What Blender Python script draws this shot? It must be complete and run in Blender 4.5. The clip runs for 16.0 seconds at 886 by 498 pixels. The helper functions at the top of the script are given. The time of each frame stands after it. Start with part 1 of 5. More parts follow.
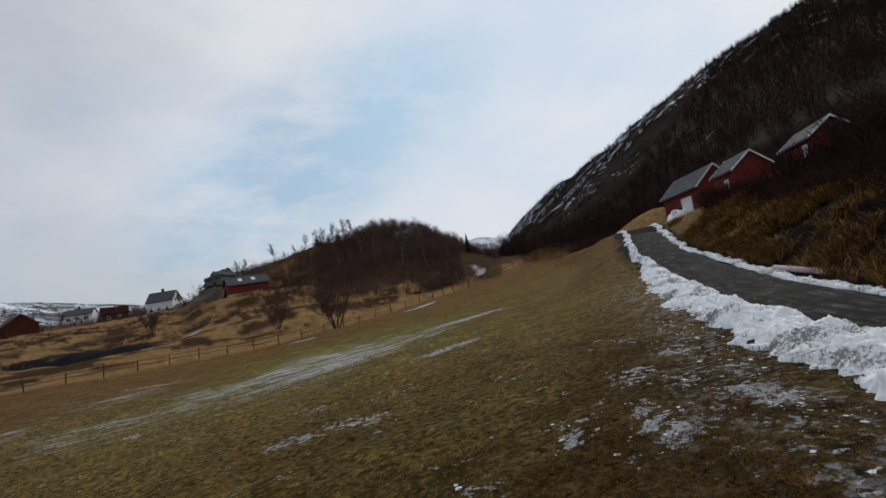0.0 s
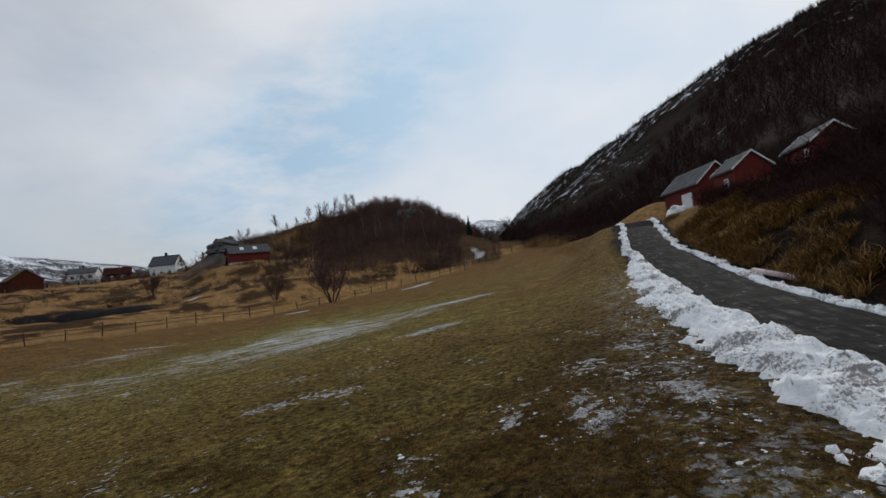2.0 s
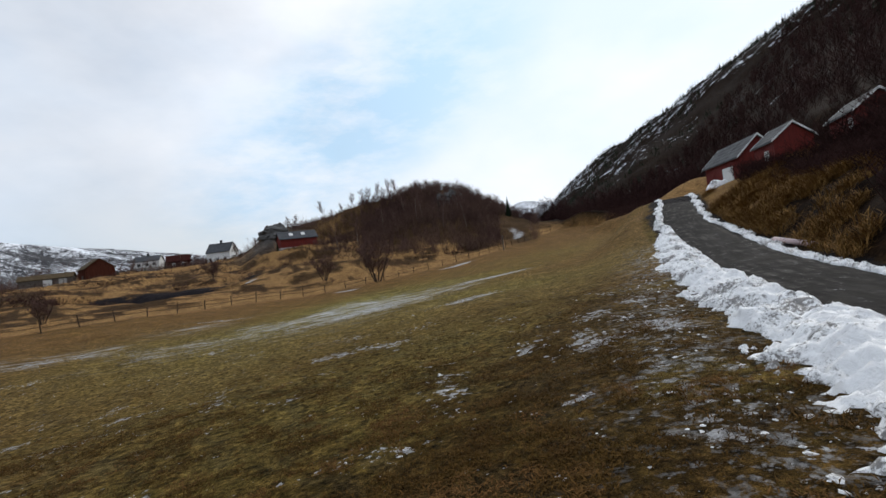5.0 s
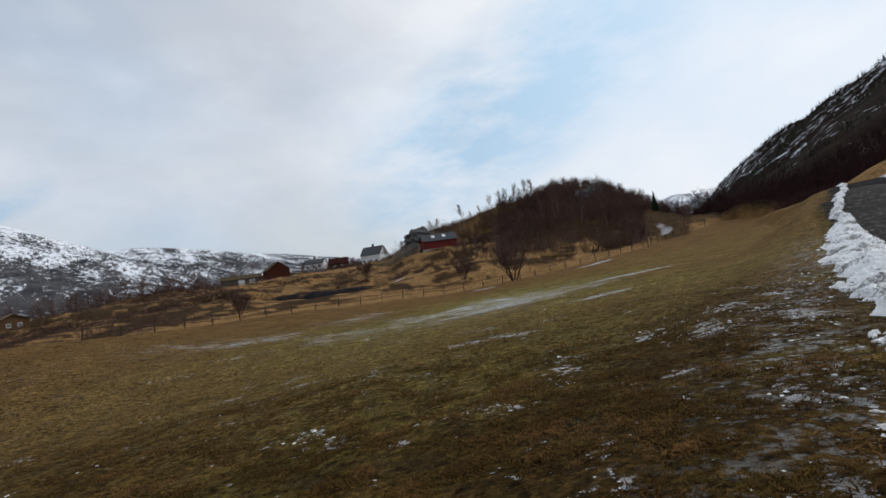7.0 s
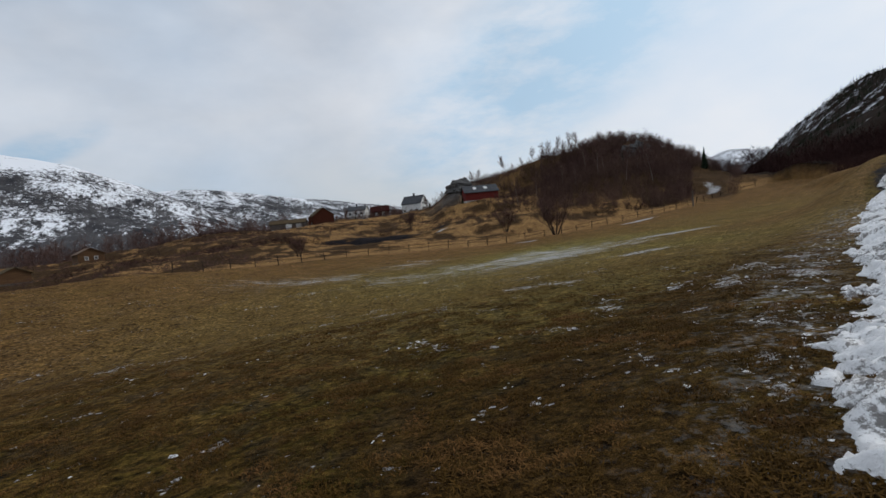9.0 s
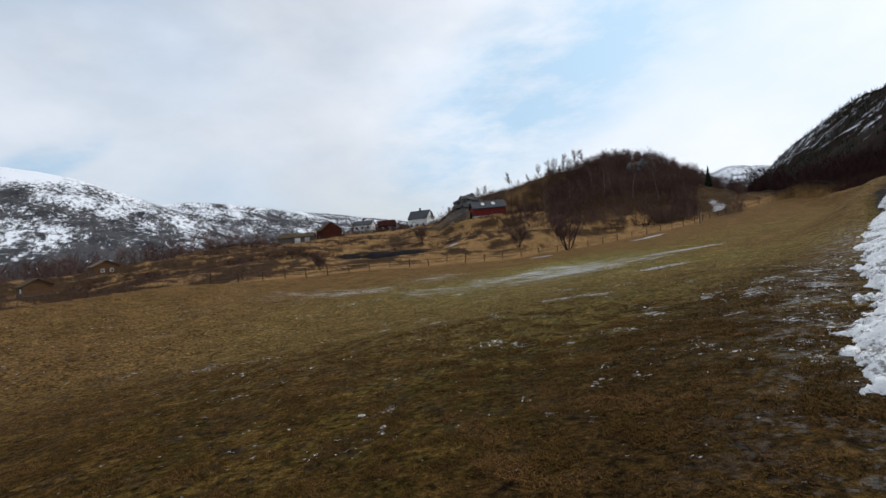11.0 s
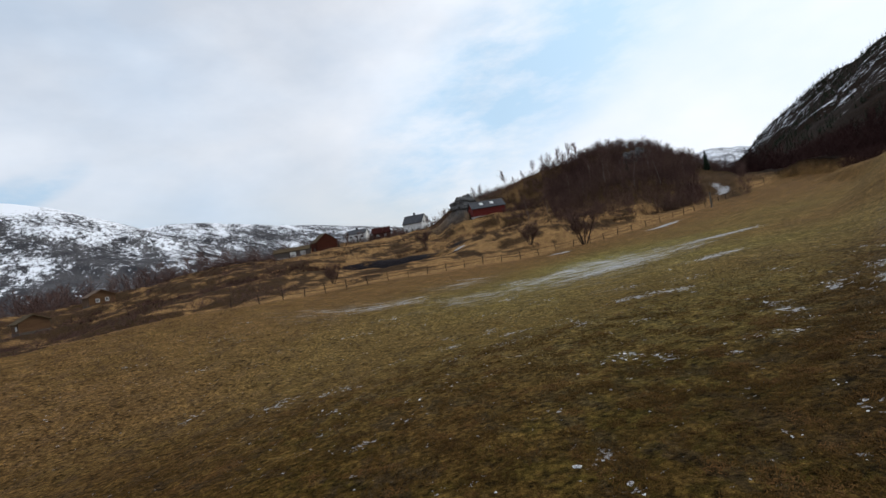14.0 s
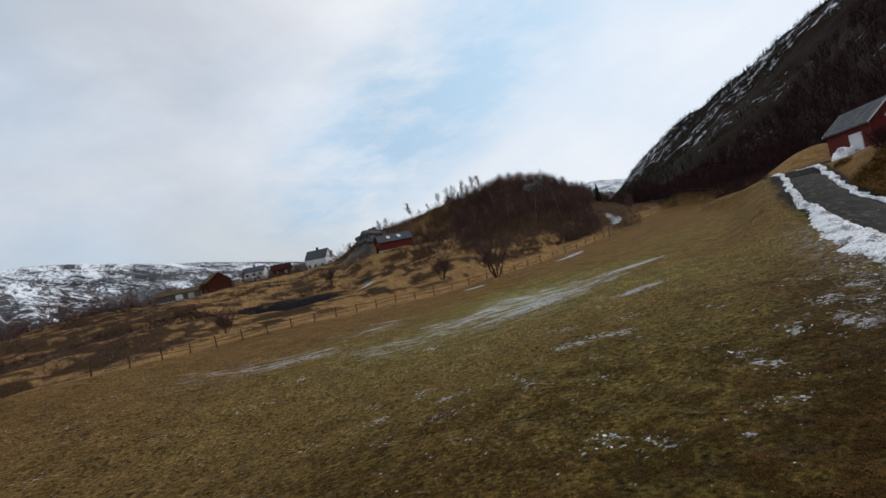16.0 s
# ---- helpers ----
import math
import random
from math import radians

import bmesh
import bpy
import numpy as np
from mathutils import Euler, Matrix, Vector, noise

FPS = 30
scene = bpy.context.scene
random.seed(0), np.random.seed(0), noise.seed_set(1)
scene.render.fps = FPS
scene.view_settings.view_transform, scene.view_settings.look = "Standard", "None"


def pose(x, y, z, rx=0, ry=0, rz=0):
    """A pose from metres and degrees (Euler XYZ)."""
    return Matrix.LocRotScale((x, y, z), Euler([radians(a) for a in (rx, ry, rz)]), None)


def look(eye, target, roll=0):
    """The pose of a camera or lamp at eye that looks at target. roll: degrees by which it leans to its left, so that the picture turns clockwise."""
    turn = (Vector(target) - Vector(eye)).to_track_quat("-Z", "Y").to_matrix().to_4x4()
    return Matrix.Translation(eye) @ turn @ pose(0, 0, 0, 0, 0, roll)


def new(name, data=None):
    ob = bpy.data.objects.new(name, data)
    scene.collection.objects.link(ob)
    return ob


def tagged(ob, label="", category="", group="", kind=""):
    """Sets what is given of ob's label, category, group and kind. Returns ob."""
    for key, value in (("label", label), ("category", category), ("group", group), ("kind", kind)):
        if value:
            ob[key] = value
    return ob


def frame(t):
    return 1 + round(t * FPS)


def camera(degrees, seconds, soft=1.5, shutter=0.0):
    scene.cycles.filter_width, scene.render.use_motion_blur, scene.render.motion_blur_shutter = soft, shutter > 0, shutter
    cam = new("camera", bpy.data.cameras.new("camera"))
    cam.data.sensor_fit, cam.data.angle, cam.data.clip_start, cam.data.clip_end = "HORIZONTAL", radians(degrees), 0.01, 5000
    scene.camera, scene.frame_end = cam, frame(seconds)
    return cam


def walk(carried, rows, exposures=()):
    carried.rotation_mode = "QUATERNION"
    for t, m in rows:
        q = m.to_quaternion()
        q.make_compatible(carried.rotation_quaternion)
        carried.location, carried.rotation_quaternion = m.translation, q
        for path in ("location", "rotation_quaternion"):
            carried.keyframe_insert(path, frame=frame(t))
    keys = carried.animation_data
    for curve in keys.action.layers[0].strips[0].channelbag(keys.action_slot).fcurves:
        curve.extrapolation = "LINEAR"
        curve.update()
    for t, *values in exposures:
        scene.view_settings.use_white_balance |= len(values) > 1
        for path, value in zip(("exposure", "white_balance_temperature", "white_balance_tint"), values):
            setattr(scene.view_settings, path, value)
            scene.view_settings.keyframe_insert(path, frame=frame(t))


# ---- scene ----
cam = camera(86.038, 16.0, soft=1.5)
walk(cam, [
    (0.0, pose(5.194, 10.452, -0.910, 94.438, 9.494, -26.666)),
    (0.5, pose(5.439, 10.355, -0.833, 92.610, 8.852, -26.686)),
    (1.0, pose(5.705, 10.148, -0.814, 92.060, 4.388, -26.694)),
    (1.5, pose(5.791, 9.884, -0.797, 91.993, 2.311, -26.515)),
    (2.0, pose(5.632, 9.582, -0.859, 92.075, 6.076, -26.385)),
    (2.5, pose(5.466, 9.177, -0.850, 90.982, 8.068, -26.252)),
    (3.0, pose(5.272, 8.819, -0.910, 90.054, 7.044, -26.343)),
    (5.5, pose(4.794, 7.046, -1.373, 90.910, 5.413, -18.870)),
    (6.0, pose(4.866, 6.815, -1.454, 91.081, 2.820, -15.150)),
    (6.5, pose(4.920, 6.488, -1.566, 93.453, 4.637, -9.717)),
    (7.0, pose(4.895, 6.037, -1.575, 92.917, 7.753, -4.557)),
    (7.5, pose(4.724, 5.368, -1.466, 92.587, 6.147, -0.723)),
    (8.0, pose(4.423, 4.684, -1.416, 91.289, 6.928, -0.009)),
    (8.5, pose(4.108, 3.967, -1.351, 90.855, 7.228, -0.034)),
    (9.0, pose(3.723, 3.245, -1.331, 87.437, 5.705, -0.141)),
    (11.5, pose(0.835, 0.760, -0.912, 89.374, 5.369, -0.045)),
    (12.0, pose(0.076, 0.874, -0.765, 88.983, 5.575, -0.280)),
    (12.5, pose(-0.665, 1.058, -0.550, 87.081, 7.760, -0.721)),
    (13.0, pose(-1.317, 1.310, -0.449, 87.889, 11.878, -1.214)),
    (13.5, pose(-1.738, 1.773, -0.372, 86.380, 11.815, -1.550)),
    (14.0, pose(-1.879, 2.425, -0.353, 89.271, 9.636, -1.476)),
    (14.5, pose(-1.881, 3.046, -0.292, 91.393, 8.349, -1.507)),
    (15.0, pose(-1.755, 3.962, 0.221, 89.597, 5.225, -2.158)),
    (15.5, pose(-1.938, 4.558, 0.275, 91.621, 5.040, -5.408)),
    (16.0, pose(-2.196, 5.531, 0.452, 90.899, 11.632, -13.075)),
], exposures=[(0.0, -0.46), (1.5, -0.46), (2.5, -0.44), (3.0, -0.22), (5.5, 0.0), (6.3, -0.03), (7.3, -0.3), (8.0, -0.33), (9.2, -0.35), (11.3, -0.05), (14.5, -0.03), (15.0, -0.21), (15.5, -0.15), (16.0, -0.24)])

# ---- world and sun: thin bright overcast with a few blue gaps, sun behind the cloud ----
SUN_AZ, SUN_EL = 62.0, 26.0
world = bpy.data.worlds.new("world")
scene.world = world
world.use_nodes = True
wt = world.node_tree
wt.nodes.clear()
w_out = wt.nodes.new("ShaderNodeOutputWorld")
w_bg = wt.nodes.new("ShaderNodeBackground")
w_sky = wt.nodes.new("ShaderNodeTexSky")
w_sky.sky_type, w_sky.sun_disc = "NISHITA", False
w_sky.sun_elevation, w_sky.sun_rotation = radians(SUN_EL), radians(SUN_AZ)
w_sky.dust_density = 2.0
w_co = wt.nodes.new("ShaderNodeTexCoord")
w_map = wt.nodes.new("ShaderNodeMapping")
w_map.inputs["Scale"].default_value = (1.0, 1.0, 1.9)
w_map.inputs["Location"].default_value = (2.1, 0.4, 0.3)
w_n = wt.nodes.new("ShaderNodeTexNoise")
w_n.inputs["Scale"].default_value, w_n.inputs["Detail"].default_value = 1.5, 6.0
w_n.inputs["Roughness"].default_value = 0.55
w_ramp = wt.nodes.new("ShaderNodeValToRGB")
w_ramp.color_ramp.elements[0].position, w_ramp.color_ramp.elements[1].position = 0.42, 0.62
w_ramp.color_ramp.elements[0].color, w_ramp.color_ramp.elements[1].color = (0.72, 0.72, 0.72, 1), (1, 1, 1, 1)
w_n2 = wt.nodes.new("ShaderNodeTexNoise")
w_n2.inputs["Scale"].default_value, w_n2.inputs["Detail"].default_value = 1.7, 6.0
w_cl = wt.nodes.new("ShaderNodeValToRGB")
w_cl.color_ramp.elements[0].position, w_cl.color_ramp.elements[1].position = 0.36, 0.60
w_cl.color_ramp.elements[0].color, w_cl.color_ramp.elements[1].color = (6.9, 8.1, 9.7, 1), (8.7, 9.15, 9.9, 1)
w_mix = wt.nodes.new("ShaderNodeMixRGB")
w_dot = wt.nodes.new("ShaderNodeVectorMath")
w_dot.operation = "DOT_PRODUCT"
w_dot.inputs[1].default_value = (math.sin(radians(SUN_AZ)) * math.cos(radians(SUN_EL)), math.cos(radians(SUN_AZ)) * math.cos(radians(SUN_EL)), math.sin(radians(SUN_EL)))
w_near = wt.nodes.new("ShaderNodeValToRGB")
w_near.color_ramp.elements[0].position, w_near.color_ramp.elements[1].position = 0.35, 1.0
w_near.color_ramp.elements[0].color, w_near.color_ramp.elements[1].color = (1.0, 1.0, 1.0, 1), (1.25, 1.22, 1.18, 1)
w_mul = wt.nodes.new("ShaderNodeMixRGB")
w_mul.blend_type = "MULTIPLY"
w_mul.inputs["Fac"].default_value = 1.0
wl = wt.links.new
wl(w_co.outputs["Generated"], w_dot.inputs[0])
wl(w_dot.outputs["Value"], w_near.inputs["Fac"])


def sky_rift(az, el_, along, rise, half_long, half_wide):
    """A soft-edged opening in the cloud: 1 in its middle, 0 outside."""
    a, e = radians(az), radians(el_)
    mid = Vector((math.sin(a) * math.cos(e), math.cos(a) * math.cos(e), math.sin(e)))
    side, above = Vector((math.cos(a), -math.sin(a), 0)), mid.cross(Vector((math.cos(a), -math.sin(a), 0)))
    above = above if above.z > 0 else -above
    u = (side * along + above * rise).normalized()
    v = mid.cross(u)
    total = None
    for axis, half in ((u, half_long), (v, half_wide)):
        dot, sq = wt.nodes.new("ShaderNodeVectorMath"), wt.nodes.new("ShaderNodeMath")
        dot.operation, sq.operation = "DOT_PRODUCT", "POWER"
        dot.inputs[1].default_value = axis / math.sin(radians(half))
        sq.inputs[1].default_value = 2.0
        ab = wt.nodes.new("ShaderNodeMath")
        ab.operation = "ABSOLUTE"
        wl(w_co.outputs["Generated"], dot.inputs[0])
        wl(dot.outputs["Value"], ab.inputs[0])
        wl(ab.outputs[0], sq.inputs[0])
        if total is None:
            total = sq
        else:
            add = wt.nodes.new("ShaderNodeMath")
            wl(total.outputs[0], add.inputs[0])
            wl(sq.outputs[0], add.inputs[1])
            total = add
    out = wt.nodes.new("ShaderNodeMapRange")
    out.interpolation_type = "SMOOTHSTEP"
    for key, val in (("From Min", 1.0), ("From Max", 0.0), ("To Min", 0.0), ("To Max", 1.0)):
        out.inputs[key].default_value = val
    wl(total.outputs[0], out.inputs["Value"])
    ahead = wt.nodes.new("ShaderNodeVectorMath")
    ahead.operation = "DOT_PRODUCT"
    ahead.inputs[1].default_value = mid
    wl(w_co.outputs["Generated"], ahead.inputs[0])
    front, both = wt.nodes.new("ShaderNodeMath"), wt.nodes.new("ShaderNodeMath")
    front.operation, both.operation = "GREATER_THAN", "MULTIPLY"
    front.inputs[1].default_value = 0.0
    wl(ahead.outputs["Value"], front.inputs[0])
    wl(front.outputs[0], both.inputs[0])
    wl(out.outputs["Result"], both.inputs[1])
    return both.outputs[0]


w_n3 = wt.nodes.new("ShaderNodeTexNoise")
w_n3.inputs["Scale"].default_value, w_n3.inputs["Detail"].default_value, w_n3.inputs["Roughness"].default_value = 5.0, 7.0, 0.62
w_map3 = wt.nodes.new("ShaderNodeMapping")
w_map3.inputs["Scale"].default_value = (1.0, 1.0, 2.6)
w_map3.inputs["Rotation"].default_value = (0.0, radians(-24), 0.0)
w_wisp = wt.nodes.new("ShaderNodeValToRGB")
w_wisp.color_ramp.elements[0].position, w_wisp.color_ramp.elements[1].position = 0.38, 0.60
w_wisp.color_ramp.elements[0].color, w_wisp.color_ramp.elements[1].color = (0.22, 0.22, 0.22, 1), (1, 1, 1, 1)
wl(w_co.outputs["Generated"], w_map3.inputs["Vector"])
wl(w_map3.outputs["Vector"], w_n3.inputs["Vector"])
wl(w_n3.outputs["Fac"], w_wisp.inputs["Fac"])
w_blue = wt.nodes.new("ShaderNodeMixRGB")
w_blue.inputs["Color2"].default_value = (5.0, 7.1, 9.3, 1)
w_gap = wt.nodes.new("ShaderNodeMath")
w_gap.operation = "MULTIPLY"
w_sum = wt.nodes.new("ShaderNodeMath")
wl(sky_rift(13, 17, 20, 11, 30, 11), w_sum.inputs[0])
wl(sky_rift(-39, 10.8, 5, 2.2, 6.5, 1.9), w_sum.inputs[1])
wl(w_sum.outputs[0], w_gap.inputs[0])
wl(w_wisp.outputs["Color"], w_gap.inputs[1])
wl(w_gap.outputs[0], w_blue.inputs["Fac"])
wl(w_cl.outputs["Color"], w_blue.inputs["Color1"])
wl(w_blue.outputs["Color"], w_mul.inputs["Color1"])
wl(w_near.outputs["Color"], w_mul.inputs["Color2"])
wl(w_co.outputs["Generated"], w_map.inputs["Vector"])
wl(w_map.outputs["Vector"], w_n.inputs["Vector"])
wl(w_map.outputs["Vector"], w_n2.inputs["Vector"])
wl(w_n.outputs["Fac"], w_ramp.inputs["Fac"])
wl(w_n2.outputs["Fac"], w_cl.inputs["Fac"])
# the veil closes toward the sun
w_veil = wt.nodes.new("ShaderNodeMapRange")
w_veil.interpolation_type = "SMOOTHSTEP"
w_veil.inputs["From Min"].default_value, w_veil.inputs["From Max"].default_value = 0.1, 0.85
w_max = wt.nodes.new("ShaderNodeMath")
w_max.operation = "MAXIMUM"
wl(w_dot.outputs["Value"], w_veil.inputs["Value"])
wl(w_veil.outputs["Result"], w_max.inputs[0])
wl(w_ramp.outputs["Color"], w_max.inputs[1])
wl(w_max.outputs["Value"], w_mix.inputs["Fac"])
wl(w_sky.outputs["Color"], w_mix.inputs["Color1"])
wl(w_mul.outputs["Color"], w_mix.inputs["Color2"])
wl(w_mix.outputs["Color"], w_bg.inputs["Color"])
w_bg.inputs["Strength"].default_value = 0.10
wl(w_bg.outputs["Background"], w_out.inputs["Surface"])

sun = new("sun", bpy.data.lights.new("sun", "SUN"))
sun.data.energy, sun.data.angle, sun.data.color = 1.3, radians(14), (1.0, 0.95, 0.87)
sun.matrix_world = look((0, 0, 0), (-math.sin(radians(SUN_AZ)) * math.cos(radians(SUN_EL)), -math.cos(radians(SUN_AZ)) * math.cos(radians(SUN_EL)), -math.sin(radians(SUN_EL))))


# ---- materials ----
class Mat:
    """A small builder of node materials."""

    def __init__(self, name, rough=0.9):
        self.m = bpy.data.materials.new(name)
        self.m.use_nodes = True
        self.t = self.m.node_tree
        self.b = self.t.nodes["Principled BSDF"]
        self.b.inputs["Roughness"].default_value = rough
        self.b.inputs["Specular IOR Level"].default_value = 0.03 if rough > 0.84 else 0.25
        self.co = self.t.nodes.new("ShaderNodeTexCoord").outputs["Object"]

    def link(self, a, b):
        self.t.links.new(a, b)

    def noise(self, scale, detail=5.0, rough=0.6, stretch=None, out="Fac", turn=0.0):
        n = self.t.nodes.new("ShaderNodeTexNoise")
        n.inputs["Scale"].default_value, n.inputs["Detail"].default_value, n.inputs["Roughness"].default_value = scale, detail, rough
        src = self.co
        if turn:
            mp = self.t.nodes.new("ShaderNodeMapping")
            mp.inputs["Rotation"].default_value = (0, 0, radians(turn))
            self.link(src, mp.inputs["Vector"])
            src = mp.outputs["Vector"]
        if stretch:
            mp = self.t.nodes.new("ShaderNodeMapping")
            mp.inputs["Scale"].default_value = stretch[:3]
            if len(stretch) > 3:
                mp.inputs["Rotation"].default_value = (0, 0, radians(stretch[3]))
            self.link(src, mp.inputs["Vector"])
            src = mp.outputs["Vector"]
        self.link(src, n.inputs["Vector"])
        return n.outputs[out]

    def ramp(self, fac, stops):
        r = self.t.nodes.new("ShaderNodeValToRGB")
        e = r.color_ramp.elements
        while len(e) < len(stops):
            e.new(0.5)
        for el, (p, c) in zip(e, stops):
            el.position = p
            el.color = (*c, 1) if isinstance(c, tuple) else (c, c, c, 1)
        self.link(fac, r.inputs["Fac"])
        return r.outputs["Color"]

    def mix(self, fac, a, b, how="MIX"):
        n = self.t.nodes.new("ShaderNodeMixRGB")
        n.blend_type = how
        for v, k in ((fac, "Fac"), (a, "Color1"), (b, "Color2")):
            if isinstance(v, (int, float)):
                n.inputs[k].default_value = v if k == "Fac" else (v, v, v, 1)
            elif isinstance(v, tuple):
                n.inputs[k].default_value = (*v, 1)
            else:
                self.link(v, n.inputs[k])
        return n.outputs["Color"]

    def math(self, how, a, b, clamp=False):
        n = self.t.nodes.new("ShaderNodeMath")
        n.operation, n.use_clamp = how, clamp
        for i, v in enumerate((a, b)):
            if isinstance(v, (int, float)):
                n.inputs[i].default_value = v
            else:
                self.link(v, n.inputs[i])
        return n.outputs[0]

    def attr(self, name):
        n = self.t.nodes.new("ShaderNodeAttribute")
        n.attribute_name = name
        return n.outputs["Fac"]

    def rnd(self, lo, hi):
        """Brightness factor that differs from object to object."""
        n = self.t.nodes.new("ShaderNodeObjectInfo")
        return self.ramp(n.outputs["Random"], [(0.0, lo), (1.0, hi)])

    def island(self, lo, hi):
        n = self.t.nodes.new("ShaderNodeNewGeometry")
        return self.ramp(n.outputs["Random Per Island"], [(0.0, lo), (1.0, hi)])

    def color(self, c):
        if isinstance(c, tuple):
            self.b.inputs["Base Color"].default_value = (*c, 1)
        else:
            self.link(c, self.b.inputs["Base Color"])
        return self

    def rough(self, c):
        self.link(c, self.b.inputs["Roughness"])
        return self

    def bump(self, h, strength=0.5, dist=0.02):
        n = self.t.nodes.new("ShaderNodeBump")
        n.inputs["Strength"].default_value, n.inputs["Distance"].default_value = strength, dist
        self.link(h, n.inputs["Height"])
        self.link(n.outputs["Normal"], self.b.inputs["Normal"])
        return self


def simple(name, c1, c2, scale, rough=0.85, bump=0.0, detail=6.0, stretch=None, fine=None, vary=None):
    """Two tones at a coarse scale, broken up by a fine one."""
    m = Mat(name, rough)
    col = m.ramp(m.noise(scale, detail, 0.62, stretch), [(0.3, c1), (0.7, c2)])
    f = m.noise(fine or scale * 9, 4.0, 0.6, stretch)
    col = m.mix(0.55, col, m.ramp(f, [(0.25, 0.55), (0.75, 1.35)]), "MULTIPLY")
    if vary:
        col = m.mix(1.0, col, m.rnd(*vary), "MULTIPLY")
    m.color(col)
    if bump:
        m.bump(f, bump, 0.03)
    return m.m


def make_ground_mat():
    m = Mat("ground_cover", 0.95)
    g_big = m.noise(0.13, 4.0, 0.6)
    g_mid = m.noise(1.1, 6.0, 0.65)
    g_fine = m.noise(14.0, 6.0, 0.7)
    tuft = m.noise(55.0, 4.0, 0.7)
    grass = m.ramp(g_mid, [(0.30, (0.034, 0.021, 0.004)), (0.45, (0.068, 0.037, 0.008)), (0.54, (0.056, 0.038, 0.006)), (0.70, (0.130, 0.069, 0.017))])
    brown = m.ramp(g_fine, [(0.3, (0.040, 0.019, 0.006)), (0.7, (0.115, 0.058, 0.016))])
    grass = m.mix(m.ramp(g_big, [(0.36, 0.0), (0.57, 0.9)]), grass, brown)
    straw = m.ramp(m.noise(0.9, 7.0, 0.72, (1.0, 1.7, 1.0, 15)), [(0.51, 0.0), (0.60, 0.7)])
    grass = m.mix(straw, grass, m.ramp(g_fine, [(0.3, (0.075, 0.040, 0.010)), (0.7, (0.20, 0.115, 0.030))]))
    bare = m.ramp(m.noise(1.0, 7.0, 0.72, (1.3, 0.8, 1.0, 40)), [(0.51, 0.0), (0.58, 0.85)])
    grass = m.mix(bare, grass, m.ramp(g_fine, [(0.3, (0.022, 0.013, 0.007)), (0.7, (0.066, 0.040, 0.022))]))
    green = m.ramp(g_mid, [(0.3, (0.115, 0.103, 0.025)), (0.7, (0.205, 0.180, 0.052))])
    grass = m.mix(m.attr("green"), grass, green)
    # browner, darker grass tone for the band beside the road
    grass = m.mix(m.attr("worn"), grass, m.ramp(g_fine, [(0.35, (0.020, 0.0095, 0.003)), (0.7, (0.072, 0.035, 0.010))]))
    dry = m.ramp(g_mid, [(0.3, (0.152, 0.086, 0.033)), (0.7, (0.305, 0.175, 0.071))])
    col = m.mix(m.attr("dry"), grass, dry)
    # woodland floor, near black: the hillside's shade is put into this brown
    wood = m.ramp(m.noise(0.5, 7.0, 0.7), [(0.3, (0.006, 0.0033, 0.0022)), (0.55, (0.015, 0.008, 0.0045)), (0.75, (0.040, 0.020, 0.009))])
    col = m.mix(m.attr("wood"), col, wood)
    soil = m.ramp(g_fine, [(0.3, (0.009, 0.008, 0.009)), (0.7, (0.028, 0.024, 0.025))])
    dug = m.math("ADD", m.attr("soil"), m.math("MULTIPLY", m.math("SUBTRACT", m.noise(0.32, 7.0, 0.72), 0.5), 2.6))
    col = m.mix(m.math("MULTIPLY", m.ramp(m.attr("soil"), [(0.02, 0.0), (0.1, 1.0)]), m.ramp(dug, [(0.35, 0.0), (0.6, 1.0)])), col, soil)
    rock = m.ramp(m.noise(0.35, 8.0, 0.7), [(0.3, (0.05, 0.048, 0.046)), (0.7, (0.15, 0.145, 0.14))])
    col = m.mix(m.attr("rock"), col, rock)
    mount = m.ramp(m.noise(0.018, 9.0, 0.72, (1, 0.3, 1), turn=-34), [(0.35, (0.022, 0.023, 0.027)), (0.6, (0.075, 0.072, 0.074))])
    col = m.mix(m.attr("far"), col, mount)
    # shading of tufts and hollows is put into the tone by these contrasts
    col = m.mix(0.8, col, m.ramp(tuft, [(0.36, 0.35), (0.5, 0.95), (0.64, 1.8)]), "MULTIPLY")
    col = m.mix(0.75, col, m.ramp(m.noise(7.5, 7.0, 0.75), [(0.40, 0.35), (0.5, 1.0), (0.60, 2.0)]), "MULTIPLY")
    col = m.mix(0.6, col, m.ramp(m.noise(0.45, 8.0, 0.75), [(0.32, 0.55), (0.5, 1.0), (0.68, 1.4)]), "MULTIPLY")
    pocks = m.ramp(m.noise(5.2, 5.0, 0.62), [(0.36, 0.30), (0.47, 0.92), (0.62, 1.22)])
    col = m.mix(m.attr("turf"), col, m.mix(1.0, col, pocks, "MULTIPLY"))
    drift = m.math("ADD", m.math("MULTIPLY", m.noise(1.1, 5.0, 0.7, (0.45, 1.8, 1.0, -3)), 0.55), m.math("MULTIPLY", m.noise(9.0, 7.0, 0.82), 0.55))
    veil = m.math("MULTIPLY", m.ramp(m.attr("frost"), [(0.08, 0.0), (0.5, 1.0)]), m.ramp(m.math("ADD", drift, m.math("MULTIPLY", m.attr("frost"), 0.07)), [(0.595, 0.0), (0.66, 0.45), (0.73, 0.95)]))
    col = m.mix(veil, col, m.ramp(m.noise(6.0, 6.0, 0.75), [(0.4, (0.36, 0.365, 0.365)), (0.6, (0.68, 0.68, 0.68))]))
